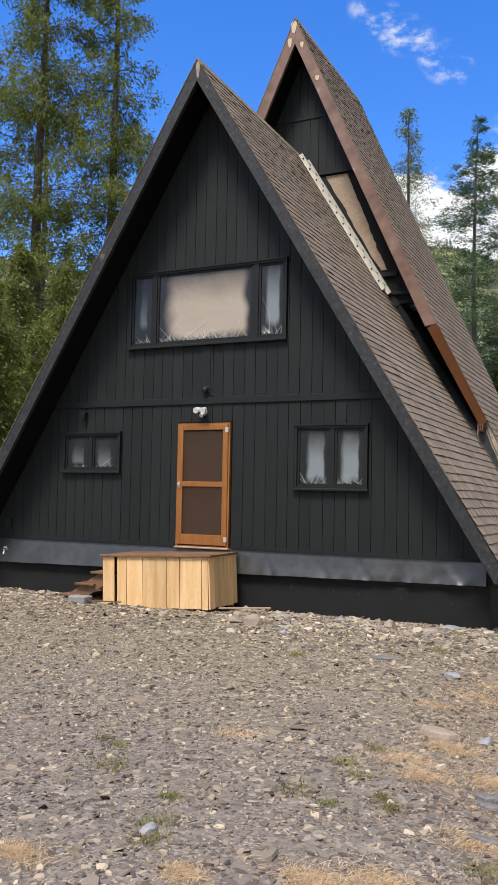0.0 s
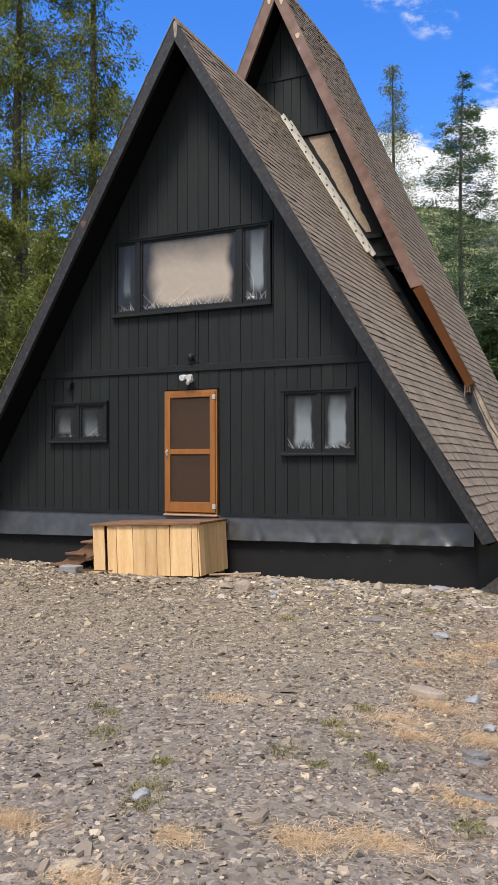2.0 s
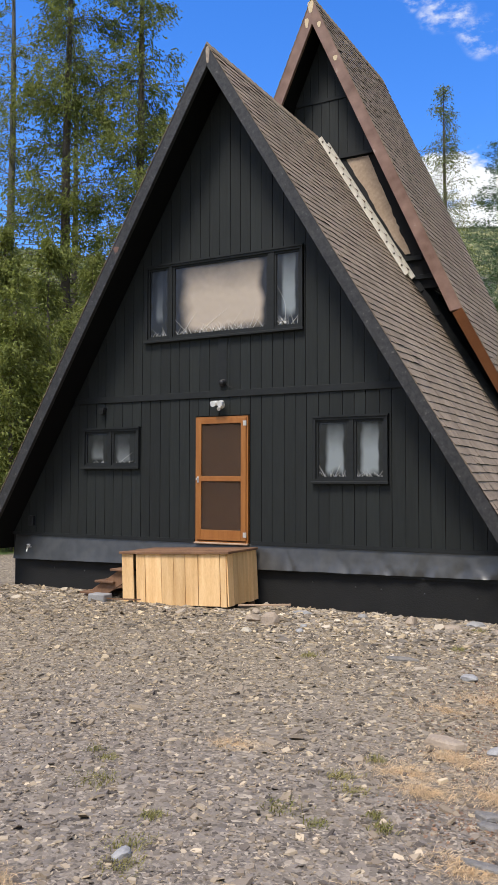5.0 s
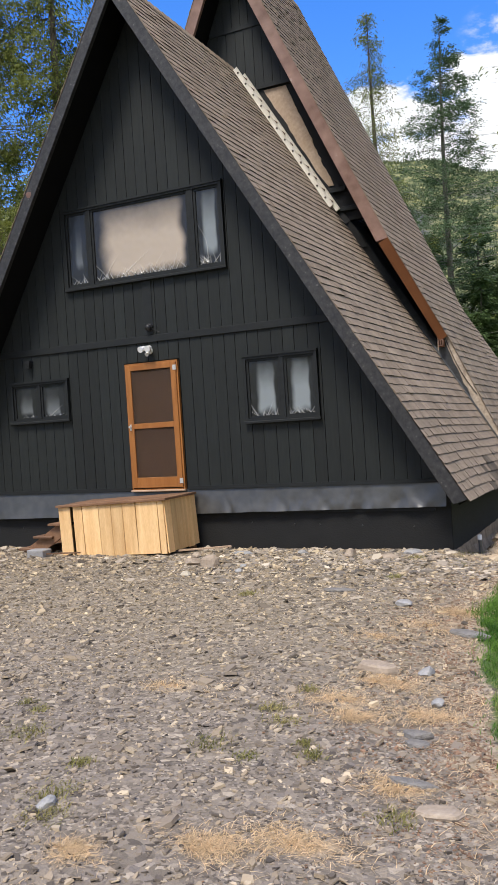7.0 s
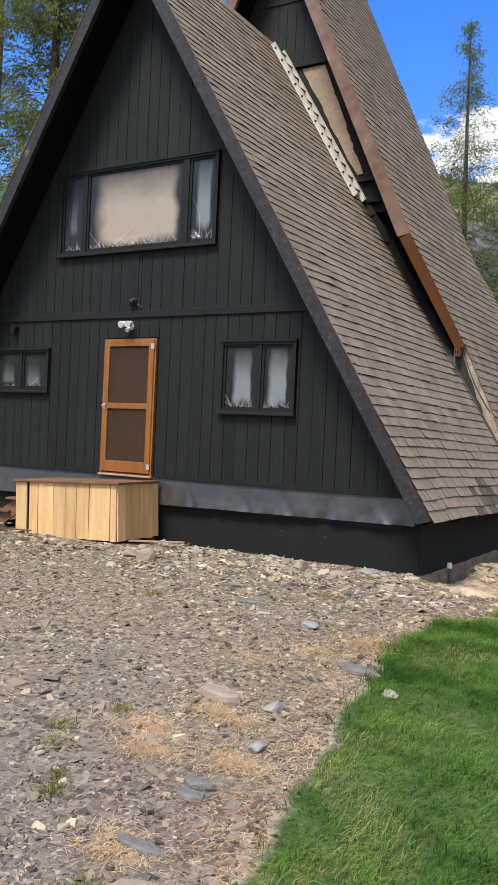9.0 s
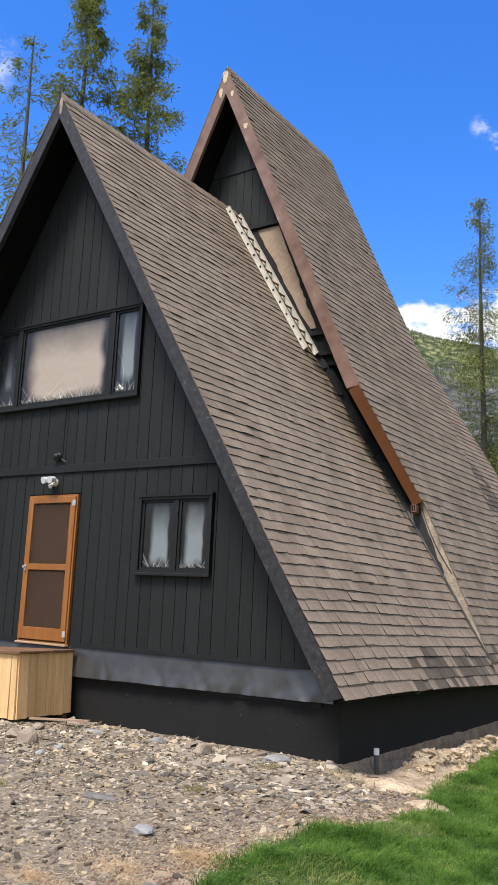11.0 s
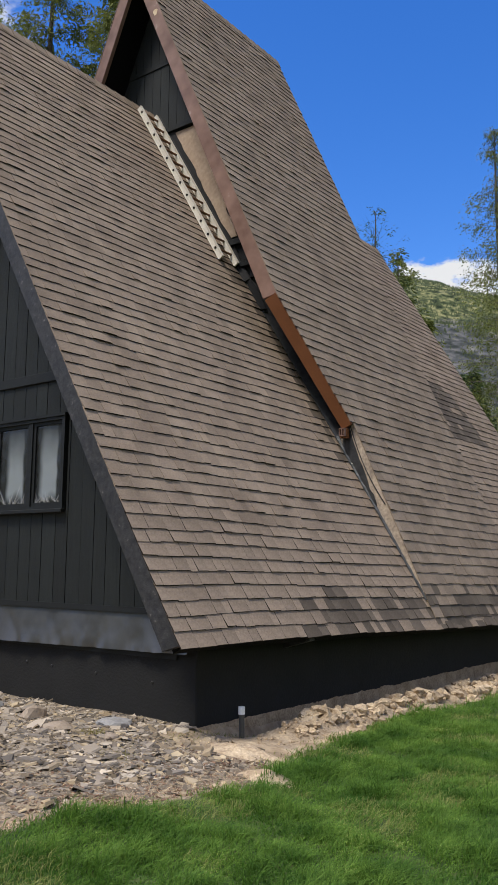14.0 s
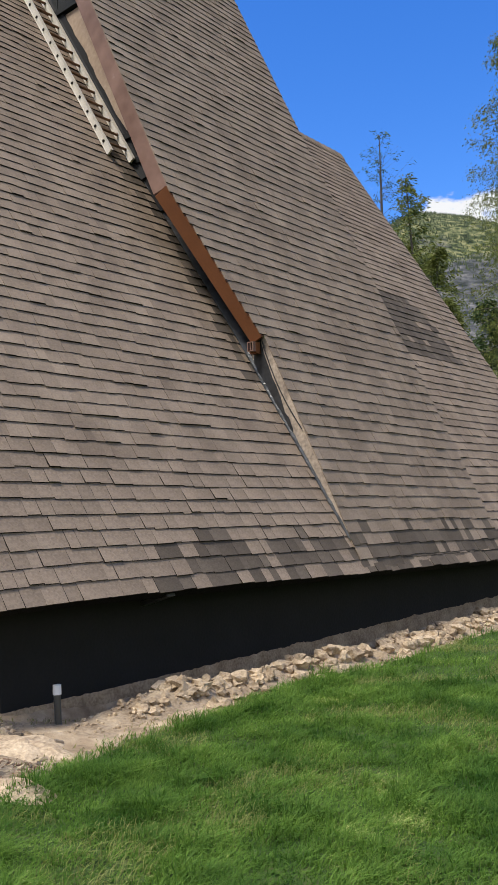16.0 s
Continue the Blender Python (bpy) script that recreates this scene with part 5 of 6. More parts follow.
        p = cp[k] + puff + np.array((0, 0, -0.4)) * np.abs(puff[:, 2:]) * hang
        sgn = csg[k]
        dirn = out[i] * rng.uniform(0.2, 1.0, (leaves, 1)) + side[i] * (sgn * rng.uniform(-0.2, 1.0, leaves))[:, None] + up[i] * rng.uniform(-1.0, 0.35, (leaves, 1)) * hang * 1.6
        dirn /= np.linalg.norm(dirn, axis=1)[:, None]
        L = rng.uniform(0.6, 1.4, leaves)[:, None] * leaf[0]
        nrm = np.cross(dirn, rng.normal(size=(leaves, 3)))
        nrm /= np.linalg.norm(nrm, axis=1)[:, None] + 1e-9
        W = rng.uniform(0.6, 1.3, leaves)[:, None] * leaf[1]
        sag = np.array((0, 0, -0.12)) * L * hang * 2
        fvs = np.stack([p, p + dirn * L * 0.45 + nrm * W * 0.5, p + dirn * L + sag, p + dirn * L * 0.5 - nrm * W * 0.5], 1).reshape(-1, 3)
        crown = mesh_object("crown", fvs, [(4 * k, 4 * k + 1, 4 * k + 2, 4 * k + 3) for k in range(leaves)], leaf_mat, tree)
        tagged(crown, kind="stuff")
    return tree


G = lambda x, y: (x, y, ground_z(x, y))
BEHIND = "trees behind the cabin"
conifer("cedar_tree", "tall drooping olive-green cedar behind the cabin", G(-15.1, 13.3), 27.6, 3.2, 62000, CEDAR, seed=1, clear=0.06, limbs=250, droop=0.45, lift=0.15, hang=0.8, taper=0.55, leaf=(0.14, 0.058), clump=20, tuft=0.13, group=BEHIND)
conifer("cedar_tree", "tall drooping olive-green cedar behind the cabin", G(-12.75, 15.0), 26.6, 2.9, 58000, CEDAR, seed=2, clear=0.06, limbs=240, droop=0.45, lift=0.15, hang=0.8, taper=0.55, leaf=(0.14, 0.058), clump=20, tuft=0.13, group=BEHIND)
conifer("larch_tree", "tall thin half-bare conifer behind the cabin", G(-17.3, 12.4), 25.0, 3.0, 9000, CEDAR, PALE_BARK, seed=3, clear=0.15, limbs=170, droop=0.2, lift=0.1, hang=0.6, taper=0.5, leaf=(0.17, 0.05), group=BEHIND)
conifer("cedar_tree", "tall olive-green cedar in the wood", G(-19.5, 19.0), 24.5, 3.0, 9000, CEDAR, seed=21, clear=0.08, limbs=170, droop=0.45, lift=0.15, hang=0.75, taper=0.45, leaf=(0.2, 0.06), group=BEHIND)
for k, (x, y, h) in enumerate(((-11.6, 8.6, 9.8), (-12.4, 11.6, 10.3), (-11.0, 6.4, 8.2), (-12.6, 14.2, 9.2), (-14.5, 9.5, 11.0), (-10.0, 10.5, 7.2))):
    conifer("young_cedar", "bushy yellow-green young cedar", G(x, y), h, 2.1, 22000, CEDAR, seed=30 + k, clear=0.02, limbs=120, droop=0.4, lift=0.25, hang=0.65, taper=0.8, leaf=(0.14, 0.058), clump=18, tuft=0.14, group="young cedars")
conifer("larch_tree", "slender light-green larch beyond the roof", G(-7.65, 40.0), 27.4, 3.6, 30000, LARCH, seed=5, clear=0.12, limbs=230, droop=0.3, lift=0.12, hang=0.7, taper=0.65, leaf=(0.14, 0.055), tuft=0.2, clump=12)
conifer("spruce_tree", "tall dark spruce with layered branches and bare trunk", G(-4.1, 42.2), 26.7, 4.2, 44000, SPRUCE, PALE_BARK, seed=6, clear=0.34, limbs=130, droop=0.30, lift=0.24, hang=0.2, taper=0.8, leaf=(0.15, 0.055), spread=0.45, gaps=1, clump=14, tuft=0.18)
conifer("bare_larch", "leafless larch with long bare branches", G(2.6, 33.0), 23.0, 5.2, 500, LARCH, PALE_BARK, seed=7, clear=0.25, limbs=70, droop=0.3, lift=0.15, hang=0.4, taper=0.7, clump=3)
for k, (x, y, h, r) in enumerate(((-6.3, 47.0, 12.5, 3.2), (-3.2, 47.0, 13.5, 3.4), (-0.6, 45.0, 12.0, 3.4), (1.6, 45.5, 14.0, 3.4), (-9.6, 47.5, 11.0, 3.0), (-5.2, 43.2, 8.5, 2.6), (-2.2, 41.5, 9.0, 2.8), (3.4, 42.5, 12.0, 3.2), (-11.5, 44.5, 12.0, 3.0))):
    conifer("fir_tree", "dense dark green fir in the wood", G(x, y), h * 1.15, r, 13000, FIR, seed=50 + k, clear=0.02, limbs=130, droop=0.25, lift=0.2, hang=0.3, taper=0.9, leaf=(0.30, 0.11), spread=0.5, tuft=0.22, group="firs beyond the roof")
conifer("snag_tree", "dark half-dead conifer above the roof edge", G(-17.6, 42.6), 25.6, 2.2, 3200, SPRUCE, BARK, seed=8, clear=0.3, limbs=170, droop=-0.5, lift=0.2, hang=0.3, taper=0.25, leaf=(0.22, 0.06), clump=5)
conifer("aspen_tree", "light green young tree above the roof edge", G(-18.0, 47.8), 24.4, 2.8, 9000, LARCH, BARK, seed=9, clear=0.35, limbs=130, droop=-0.2, lift=0.35, hang=0.4, taper=0.55, leaf=(0.26, 0.10), tuft=0.2)
for k, (x, y, h) in enumerate(((-15.2, 45.0, 18.0), (-12.6, 41.5, 13.5), (-10.0, 37.0, 9.5), (-18.2, 43.0, 16.5))):
    conifer("young_cedar", "bushy yellow-green tree behind the cabin", G(x, y), h, 2.8, 11000, LARCH if k < 2 else CEDAR, seed=70 + k, clear=0.05, limbs=110, droop=0.2, lift=0.3, hang=0.5, taper=0.8, leaf=(0.30, 0.11), tuft=0.2, group="young cedars")


# ---------------------------------------------------------------- stones
def shale_material(name="shale_chips", cool=0.0):
    m = material(name, (0.8, 0.8, 0.8), (1, 1, 1), 8, 0.8, bump=0.5, bump_scale=120)
    n, l = m.node_tree.nodes, m.node_tree.links
    b = n["Principled BSDF"]
    base = b.inputs["Base Color"].links[0].from_socket
    info, geo = n.new("ShaderNodeObjectInfo"), n.new("ShaderNodeNewGeometry")
    add, fr = n.new("ShaderNodeMath"), n.new("ShaderNodeMath")
    add.operation, fr.operation = "ADD", "FRACT"
    l.new(info.outputs["Random"], add.inputs[0])
    l.new(geo.outputs["Random Per Island"], add.inputs[1])
    l.new(add.outputs[0], fr.inputs[0])
    r = n.new("ShaderNodeValToRGB")
    el = r.color_ramp.elements
    el[0].position, el[0].color = 0.0, (0.075, 0.064, 0.056, 1)
    el[1].position, el[1].color = 1.0, (0.657, 0.550, 0.414, 1)
    for p, c in ((0.22, (0.17, 0.142, 0.118)), (0.42, (0.339, 0.275, 0.200)), (0.6, (0.20, 0.172, 0.155)), (0.78, (0.403, 0.330, 0.243)), (0.93, (0.477, 0.400, 0.302))):
        el.new(p).color = (*c, 1)
    for e in el:
        g = sum(e.color[:3]) / 3
        e.color = [(c + (g * k - c) * cool) * (1.12 if cool else 0.94) for c, k in zip(e.color[:3], (1.0, 0.95, 0.98))] + [1]
    l.new(fr.outputs[0], r.inputs[0])
    mul = n.new("ShaderNodeMix")
    mul.data_type, mul.blend_type = "RGBA", "MULTIPLY"
    mul.inputs[0].default_value = 1.0
    l.new(base, mul.inputs[6])
    l.new(r.outputs[0], mul.inputs[7])
    mul2 = n.new("ShaderNodeMix")
    mul2.data_type, mul2.blend_type = "RGBA", "MULTIPLY"
    mul2.inputs[0].default_value = 1.0
    l.new(mul.outputs[2], mul2.inputs[6])
    l.new(yard_tint(n, l), mul2.inputs[7])
    l.new(mul2.outputs[2], b.inputs["Base Color"])
    return m


SHALE = shale_material()
SLATE = shale_material("purple_grey_shale", 0.55)


def scatter_chips(name, label, count, spot, size, seed, mat=SHALE, tip=0.30, thick=(0.18, 0.48)):
    """Flat angular stones: five-sided, bevelled, tilted a little."""
    rng = np.random.RandomState(seed)
    xy = []
    while len(xy) < count:
        x, y, keep = spot(rng)
        if rng.random_sample() < keep:
            xy.append((x, y))
    xy = np.array(xy)
    z = np.array([ground_z(x, y) + 0.022 * noise.noise(Vector((x * 2.2, y * 2.2, 1))) + 0.012 * noise.noise(Vector((x * 7, y * 7, 5))) for x, y in xy])
    R = size(rng, xy)
    k = 5
    ang = (np.arange(k)[None, :] + rng.uniform(-0.38, 0.38, (count, k))) * 2 * math.pi / k + rng.uniform(0, 6.3, (count, 1))
    rad = R[:, None] * rng.uniform(0.6, 1.25, (count, k))
    sq = rng.uniform(0.45, 1.0, (count, 1))
    turn = rng.uniform(0, 6.3, (count, 1))
    px, py = rad * np.cos(ang), rad * np.sin(ang) * sq
    qx, qy = px * np.cos(turn) - py * np.sin(turn), px * np.sin(turn) + py * np.cos(turn)
    tilt = rng.normal(0, tip, (count, 2))
    h = R * rng.uniform(*thick, count)
    sink = R * 0.10
    def level(scale, up):
        x, y = qx * scale, qy * scale
        return np.stack([xy[:, :1] + x, xy[:, 1:] + y, (z + up - sink)[:, None] + x * tilt[:, :1] + y * tilt[:, 1:]], 2)
    verts = np.concatenate([level(1.0, np.zeros(count)), level(0.88, h)], 1).reshape(-1, 3)
    faces = []
    for i in range(count):
        o = i * 10
        faces.append((o + 5, o + 6, o + 7, o + 8, o + 9))
        for c in range(5):
            d = (c + 1) % 5
            faces.append((o + c, o + d, o + 5 + d, o + 5 + c))
    ob = mesh_object(name, verts, faces, mat)
    tagged(ob, label, "gravel", kind="stuff")
    return ob


def yard(rng):
    x, y = rng.uniform(-7.0, 7.0), rng.uniform(-9.6, -0.02)
    if -1.3 < x < 0.75 and y > -0.95:
        return x, y, 0
    keep = 1 - smooth01(turf_mask(x, y), 0.1, 0.6)
    return x, y, keep * (1 - (0.93 if x > 4.4 and y > -0.9 else 0.55) * soil_mask(x, y))


def chip_size(rng, xy):
    big = np.where(rng.random_sample(len(xy)) < 0.88, np.exp(rng.normal(-4.45, 0.45, len(xy))), np.exp(rng.normal(-3.75, 0.40, len(xy))))
    near_wall = np.clip((xy[:, 1] + 3.2) / 2.6, 0, 1)
    return np.minimum(big * (1 + 0.6 * near_wall), 0.075)


scatter_chips("gravel", "loose grey and tan shale chips covering the yard", 84000, yard, chip_size, 1)


def bank(rng):
    x, y = rng.uniform(-4.8, 5.5), -abs(rng.normal(0, 1.1)) - 0.05
    if x > 4.6 and y > -0.8:
        return x, y, 0
    if -1.3 < x < 0.78 and y > -0.98:
        return x, y, 0
    return x, y, 0.35 + 0.65 * smooth01(x, 0.5, 2.5)


scatter_chips("broken_shale", "larger broken shale slabs banked against the wall", 7600, bank, lambda rng, xy: np.minimum(np.exp(rng.normal(-3.35, 0.45, len(xy))), 0.14), 2, SLATE, 0.2, (0.10, 0.26))

TAN_ROCK = material("tan_rock", (0.24, 0.185, 0.135), (0.38, 0.31, 0.24), 5, 0.85, bump=0.7, bump_scale=40, c3=(0.44, 0.37, 0.30))
GREY_ROCK = material("grey_rock", (0.20, 0.195, 0.195), (0.34, 0.33, 0.315), 5, 0.85, bump=0.7, bump_scale=40, c3=(0.44, 0.42, 0.39))
BLUE_ROCK = material("slate_blue_rock", (0.125, 0.115, 0.105), (0.225, 0.208, 0.188), 9, 0.85, bump=1.0, bump_scale=38, bump_dist=0.02)
CLOD = material("sandy_clod", (0.25, 0.18, 0.112), (0.54, 0.425, 0.285), 5, 0.95, bump=0.9, bump_scale=45, c3=(0.70, 0.58, 0.42), tight=0.13, piece=0.25)
LEAN_ROCK = material("pale_rock", (0.36, 0.31, 0.235), (0.52, 0.46, 0.36), 5, 0.8, bump=0.5, bump_scale=40)


def rock_mesh(bm, at, size, seed, squash=(1, 1, 0.6)):
    made = bmesh.ops.create_icosphere(bm, subdivisions=2, radius=1.0)["verts"]
    rng = random.Random(seed)
    cuts = [(Vector((rng.gauss(0, 1), rng.gauss(0, 1), rng.gauss(0, 1))).normalized(), rng.uniform(0.55, 0.85)) for _ in range(9)]
    turn = Matrix.Rotation(rng.uniform(0, 6.3), 3, "Z")
    for v in made:
        p = v.co.copy()
        for nrm, d in cuts:
            over = p.dot(nrm) - d
            if over > 0:
                p -= nrm * over
        p *= 1 + 0.10 * noise.noise(p * 2.3 + Vector((seed, 0, 0)))
        p = turn @ Vector((p.x * squash[0], p.y * squash[1], p.z * squash[2])) * size
        v.co = Vector(at) + p


def slab_mesh(bm, size, seed, squash):
    """A split slab: an uneven many-sided plate with chipped edges."""
    rng = random.Random(seed)
    n = rng.choice((5, 6, 7))
    ring = []
    for k in range(n):
        a = 2 * math.pi * (k + rng.uniform(-0.3, 0.3)) / n
        r = size * rng.uniform(0.72, 1.2)
        ring.append((r * math.cos(a) * squash[0], r * math.sin(a) * squash[1]))
    h, tx, ty = size * squash[2], rng.uniform(-0.08, 0.08), rng.uniform(-0.08, 0.08)
    rows = []
    for q, z in ((1.0, -h), (1.02, 0.0), (0.93, h * 0.75), (0.70, h)):
        rows.append([bm.verts.new((x * q * rng.uniform(0.97, 1.03), y * q * rng.uniform(0.97, 1.03), z + tx * x + ty * y + rng.uniform(-0.1, 0.1) * h)) for x, y in ring])
    for lo, hi in zip(rows, rows[1:]):
        for k in range(n):
            bm.faces.new((lo[k], lo[(k + 1) % n], hi[(k + 1) % n], hi[k]))
    bm.faces.new(rows[-1])


ROCKS = ((1.75, -1.75, 0.22, TAN_ROCK, (1, 0.8, 0.95), "large tan rock lying by the platform"), (1.42, -1.62, 0.18, TAN_ROCK, (1, 0.8, 0.7), "tan rock beside a larger one"), (1.74, -2.38, 0.14, LEAN_ROCK, (1, 0.85, 0.6), "pale flat stone on the gravel"),
         (2.25, -1.75, 0.10, GREY_ROCK, (1, 0.8, 0.55), "grey stone on the gravel"), (1.15, -1.05, 0.17, TAN_ROCK, (1.2, 0.8, 0.55), "pale rock at the platform corner"), (1.75, -0.75, 0.18, GREY_ROCK, (1.4, 0.7, 0.45), "pale flat rock by the wall"),
         (5.58, -4.05, 0.22, BLUE_ROCK, (1.35, 0.7, 0.16), "flat slate slab at the lawn edge"), (5.97, -4.36, 0.13, LEAN_ROCK, (1, 0.8, 0.5), "pale stone lying on the lawn"), (5.48, -5.18, 0.13, GREY_ROCK, (1, 0.8, 0.6), "light grey stone on the gravel"),
         (5.71, -6.36, 0.17, BLUE_ROCK, (1, 0.7, 0.25), "bluish slate piece on the gravel"), (5.85, -7.02, 0.20, BLUE_ROCK, (1.2, 0.7, 0.14), "bluish slate piece on the gravel"), (5.14, -5.25, 0.24, TAN_ROCK, (1.3, 0.7, 0.30), "flat tan stone on the gravel"), (6.06, -7.28, 0.16, TAN_ROCK, (1.2, 0.9, 0.16), "flat pale tan slab on the gravel"), (5.74, -6.48, 0.13, BLUE_ROCK, (1.1, 0.8, 0.2), "bluish slate piece on the gravel"), (4.81, -3.34, 0.16, GREY_ROCK, (1.2, 0.8, 0.4), "grey stone on the gravel"), (2.35, -2.08, 0.13, GREY_ROCK, (1.1, 0.8, 0.5), "dark grey stone on the gravel"),
         (3.95, -2.92, 0.20, BLUE_ROCK, (1.5, 0.8, 0.14), "flat bluish slab on the gravel"), (3.36, -0.75, 0.24, TAN_ROCK, (1.2, 0.7, 0.55), "tan rock in the shale bank"), (4.17, -0.55, 0.24, GREY_ROCK, (1.3, 0.8, 0.45), "grey slab in the shale bank"),
         (2.62, -0.62, 0.16, GREY_ROCK, (1.3, 0.8, 0.5), "grey slab in the shale bank"), (3.94, -0.99, 0.24, TAN_ROCK, (1.2, 0.8, 0.4), "tan slab in the shale bank"), (4.55, -0.95, 0.14, TAN_ROCK, (1, 0.8, 0.5), "tan rock in the shale bank"),
         (-0.20, -1.32, 0.12, LEAN_ROCK, (1.2, 0.7, 0.4), "pale flat stone before the platform"), (5.7, -5.75, 0.11, GREY_ROCK, (1.2, 0.8, 0.5), "grey stone at the gravel edge"), (4.1, -8.0, 0.12, GREY_ROCK, (1.1, 0.8, 0.5), "grey stone on the gravel"))
for i, (x, y, s, mat, squash, label) in enumerate(ROCKS):
    bm = bmesh.new()
    s *= 0.62
    if squash[2] < 0.32:
        slab_mesh(bm, s, i * 3 + 1, squash)
    else:
        rock_mesh(bm, (0, 0, 0), s, i * 3 + 1, squash)
    ob = part("rock", bm, mat, None)
    ob.location = (x, y, ground_z(x, y) + s * squash[2] * 0.28)
    tagged(ob, label, "rock", "loose rocks")

# dug-up clods of soil along the side wall


def clod_mesh(bm, at, size, seed, squash, detail=1):
    """A crumbly lump: a ball broken by noise at three scales."""
    made = bmesh.ops.create_icosphere(bm, subdivisions=detail, radius=1.0)["verts"]
    rng = random.Random(seed)
    turn = Euler((rng.uniform(0, 6), rng.uniform(0, 6), rng.uniform(0, 6))).to_matrix()
    for v in made:
        p = v.co.copy()
        k = 1 + 0.75 * noise.noise(p * 1.1 + Vector((seed * 3.7, 0, 0))) + 0.45 * noise.noise(p * 2.7 + Vector((0, seed * 1.9, 0))) + 0.25 * noise.noise(p * 6 + Vector((0, 0, seed)))
        p = turn @ (p * max(0.3, k))
        v.co = Vector(at) + Vector((p.x * squash[0], p.y * squash[1], p.z * squash[2])) * size


def bank_z(x, y):
    """Height of the crumbled soil thrown up along the side wall."""
    crest = 5.04 + 0.06 * noise.noise(Vector((y * 0.9, 0, 2)))
    out = x - crest
    shape = math.exp(-(out / (0.24 if out > 0 else 0.12)) ** 2) * smooth01(y, 0.3, 1.1)
    u = Vector((x + 0.10 * noise.noise(Vector((x * 6, y * 6, 0))), y + 0.10 * noise.noise(Vector((x * 6, y * 6, 7))), 0))
    lumps = 0.045 * noise.noise(u * 4.5) + 0.04 * abs(noise.noise(u * 9)) + 0.026 * noise.noise(u * 19) + 0.014 * noise.noise(u * 41)
    foot = 1 - smooth01(x, grass_edge(y) - 0.25, grass_edge(y) + 0.05)
    return ground_z(x, y) + shape * (0.13 + 0.06 * noise.noise(Vector((y * 1.4, 0, 5)))) + (lumps * (0.35 + 0.9 * shape) - 0.012) * foot * smooth01(y, -0.45, 0.3) - 0.03 * (1 - foot)


bx = [4.60 + 0.024 * i for i in range(46)]
by = [-0.5 + 0.026 * j for j in range(300)] + [7.3 + 0.06 * j for j in range(60)]
bv = [(x, y, bank_z(x, y)) for y in by for x in bx]
bf = [(j * 46 + i, j * 46 + i + 1, (j + 1) * 46 + i + 1, (j + 1) * 46 + i) for j in range(len(by) - 1) for i in range(45)]
tagged(mesh_object("soil_bank", bv, bf, CLOD, smooth=False), "crumbled sandy soil thrown up along the foundation", "soil", kind="stuff")


def sand_pad(x, y, rx, ry, height, seed):
    """A low spilled heap of sand with an uneven outline."""
    verts, faces, rings, sides = [(0, 0, height)], [], 9, 28
    for r in range(1, rings + 1):
        for k in range(sides):
            a, q = 2 * math.pi * k / sides, r / rings
            w = 1 + 0.45 * noise.noise(Vector((math.cos(a) * 1.4, math.sin(a) * 1.4, seed)))
            dx, dy = rx * w * q * math.cos(a), ry * w * q * math.sin(a)
            lump = 0.02 * noise.noise(Vector((dx * 9, dy * 9, seed))) + 0.012 * noise.noise(Vector((dx * 25, dy * 25, seed)))
            verts.append((dx, dy, ground_z(x + dx, y + dy) - ground_z(x, y) + height * (1 - q * q) + lump * (1.1 - q) - 0.02 * q))
    faces += [(0, 1 + k, 1 + (k + 1) % sides) for k in range(sides)]
    for r in range(rings - 1):
        o, p = 1 + r * sides, 1 + (r + 1) * sides
        faces += [(o + k, p + k, p + (k + 1) % sides, o + (k + 1) % sides) for k in range(sides)]
    ob = mesh_object("sand_mound", verts, faces, CLOD)
    ob.location = (x, y, ground_z(x, y))
    tagged(ob, "low spilled heap of pale sand by the lawn", "sand", "spilled sand")


sand_pad(5.93, -0.72, 0.27, 0.15, 0.07, 1)
sand_pad(5.32, -0.25, 0.36, 0.26, 0.05, 2)
moulds = []
for k in range(12):
    bm = bmesh.new()
    clod_mesh(bm, (0, 0, 0), 1.0, k, (1, 0.9, 0.72), 1 if k < 6 else 2)
    bm.verts.index_update()
    moulds.append((np.array([v.co[:] for v in bm.verts]), [tuple(v.index for v in f.verts) for f in bm.faces]))
    bm.free()
rng = random.Random(8)
cv, cf, count = [], [], 0
for k in range(1500):
    y = rng.uniform(-0.4, 11.0)
    x = 5.05 + rng.gauss(0.0, 0.14) if k % 3 else 4.78 + abs(rng.gauss(0.30, 0.22))
    if x < 4.62 or x > grass_edge(y) + 0.05 or (abs(y - 0.28) < 0.14 and x < 5.0):
        continue
    s = rng.uniform(0.008, 0.024) if rng.random() < 0.72 else rng.uniform(0.024, 0.075) * smooth01(y, 0.3, 1.2) + 0.01
    mv, mf = moulds[k % 6 if s < 0.024 else 6 + k % 6]
    a = rng.uniform(0, 6.3)
    turn = np.array(((math.cos(a), -math.sin(a), 0), (math.sin(a), math.cos(a), 0), (0, 0, 1)))
    cv.append((mv * s) @ turn.T + np.array((x, y, bank_z(x, y) + s * 0.3)))
    cf += [tuple(i + count for i in f) for f in mf]
    count += len(mv)
tagged(mesh_object("soil_clods", np.concatenate(cv), cf, CLOD), "small sandy clods scattered on the soil bank", "soil", kind="stuff")
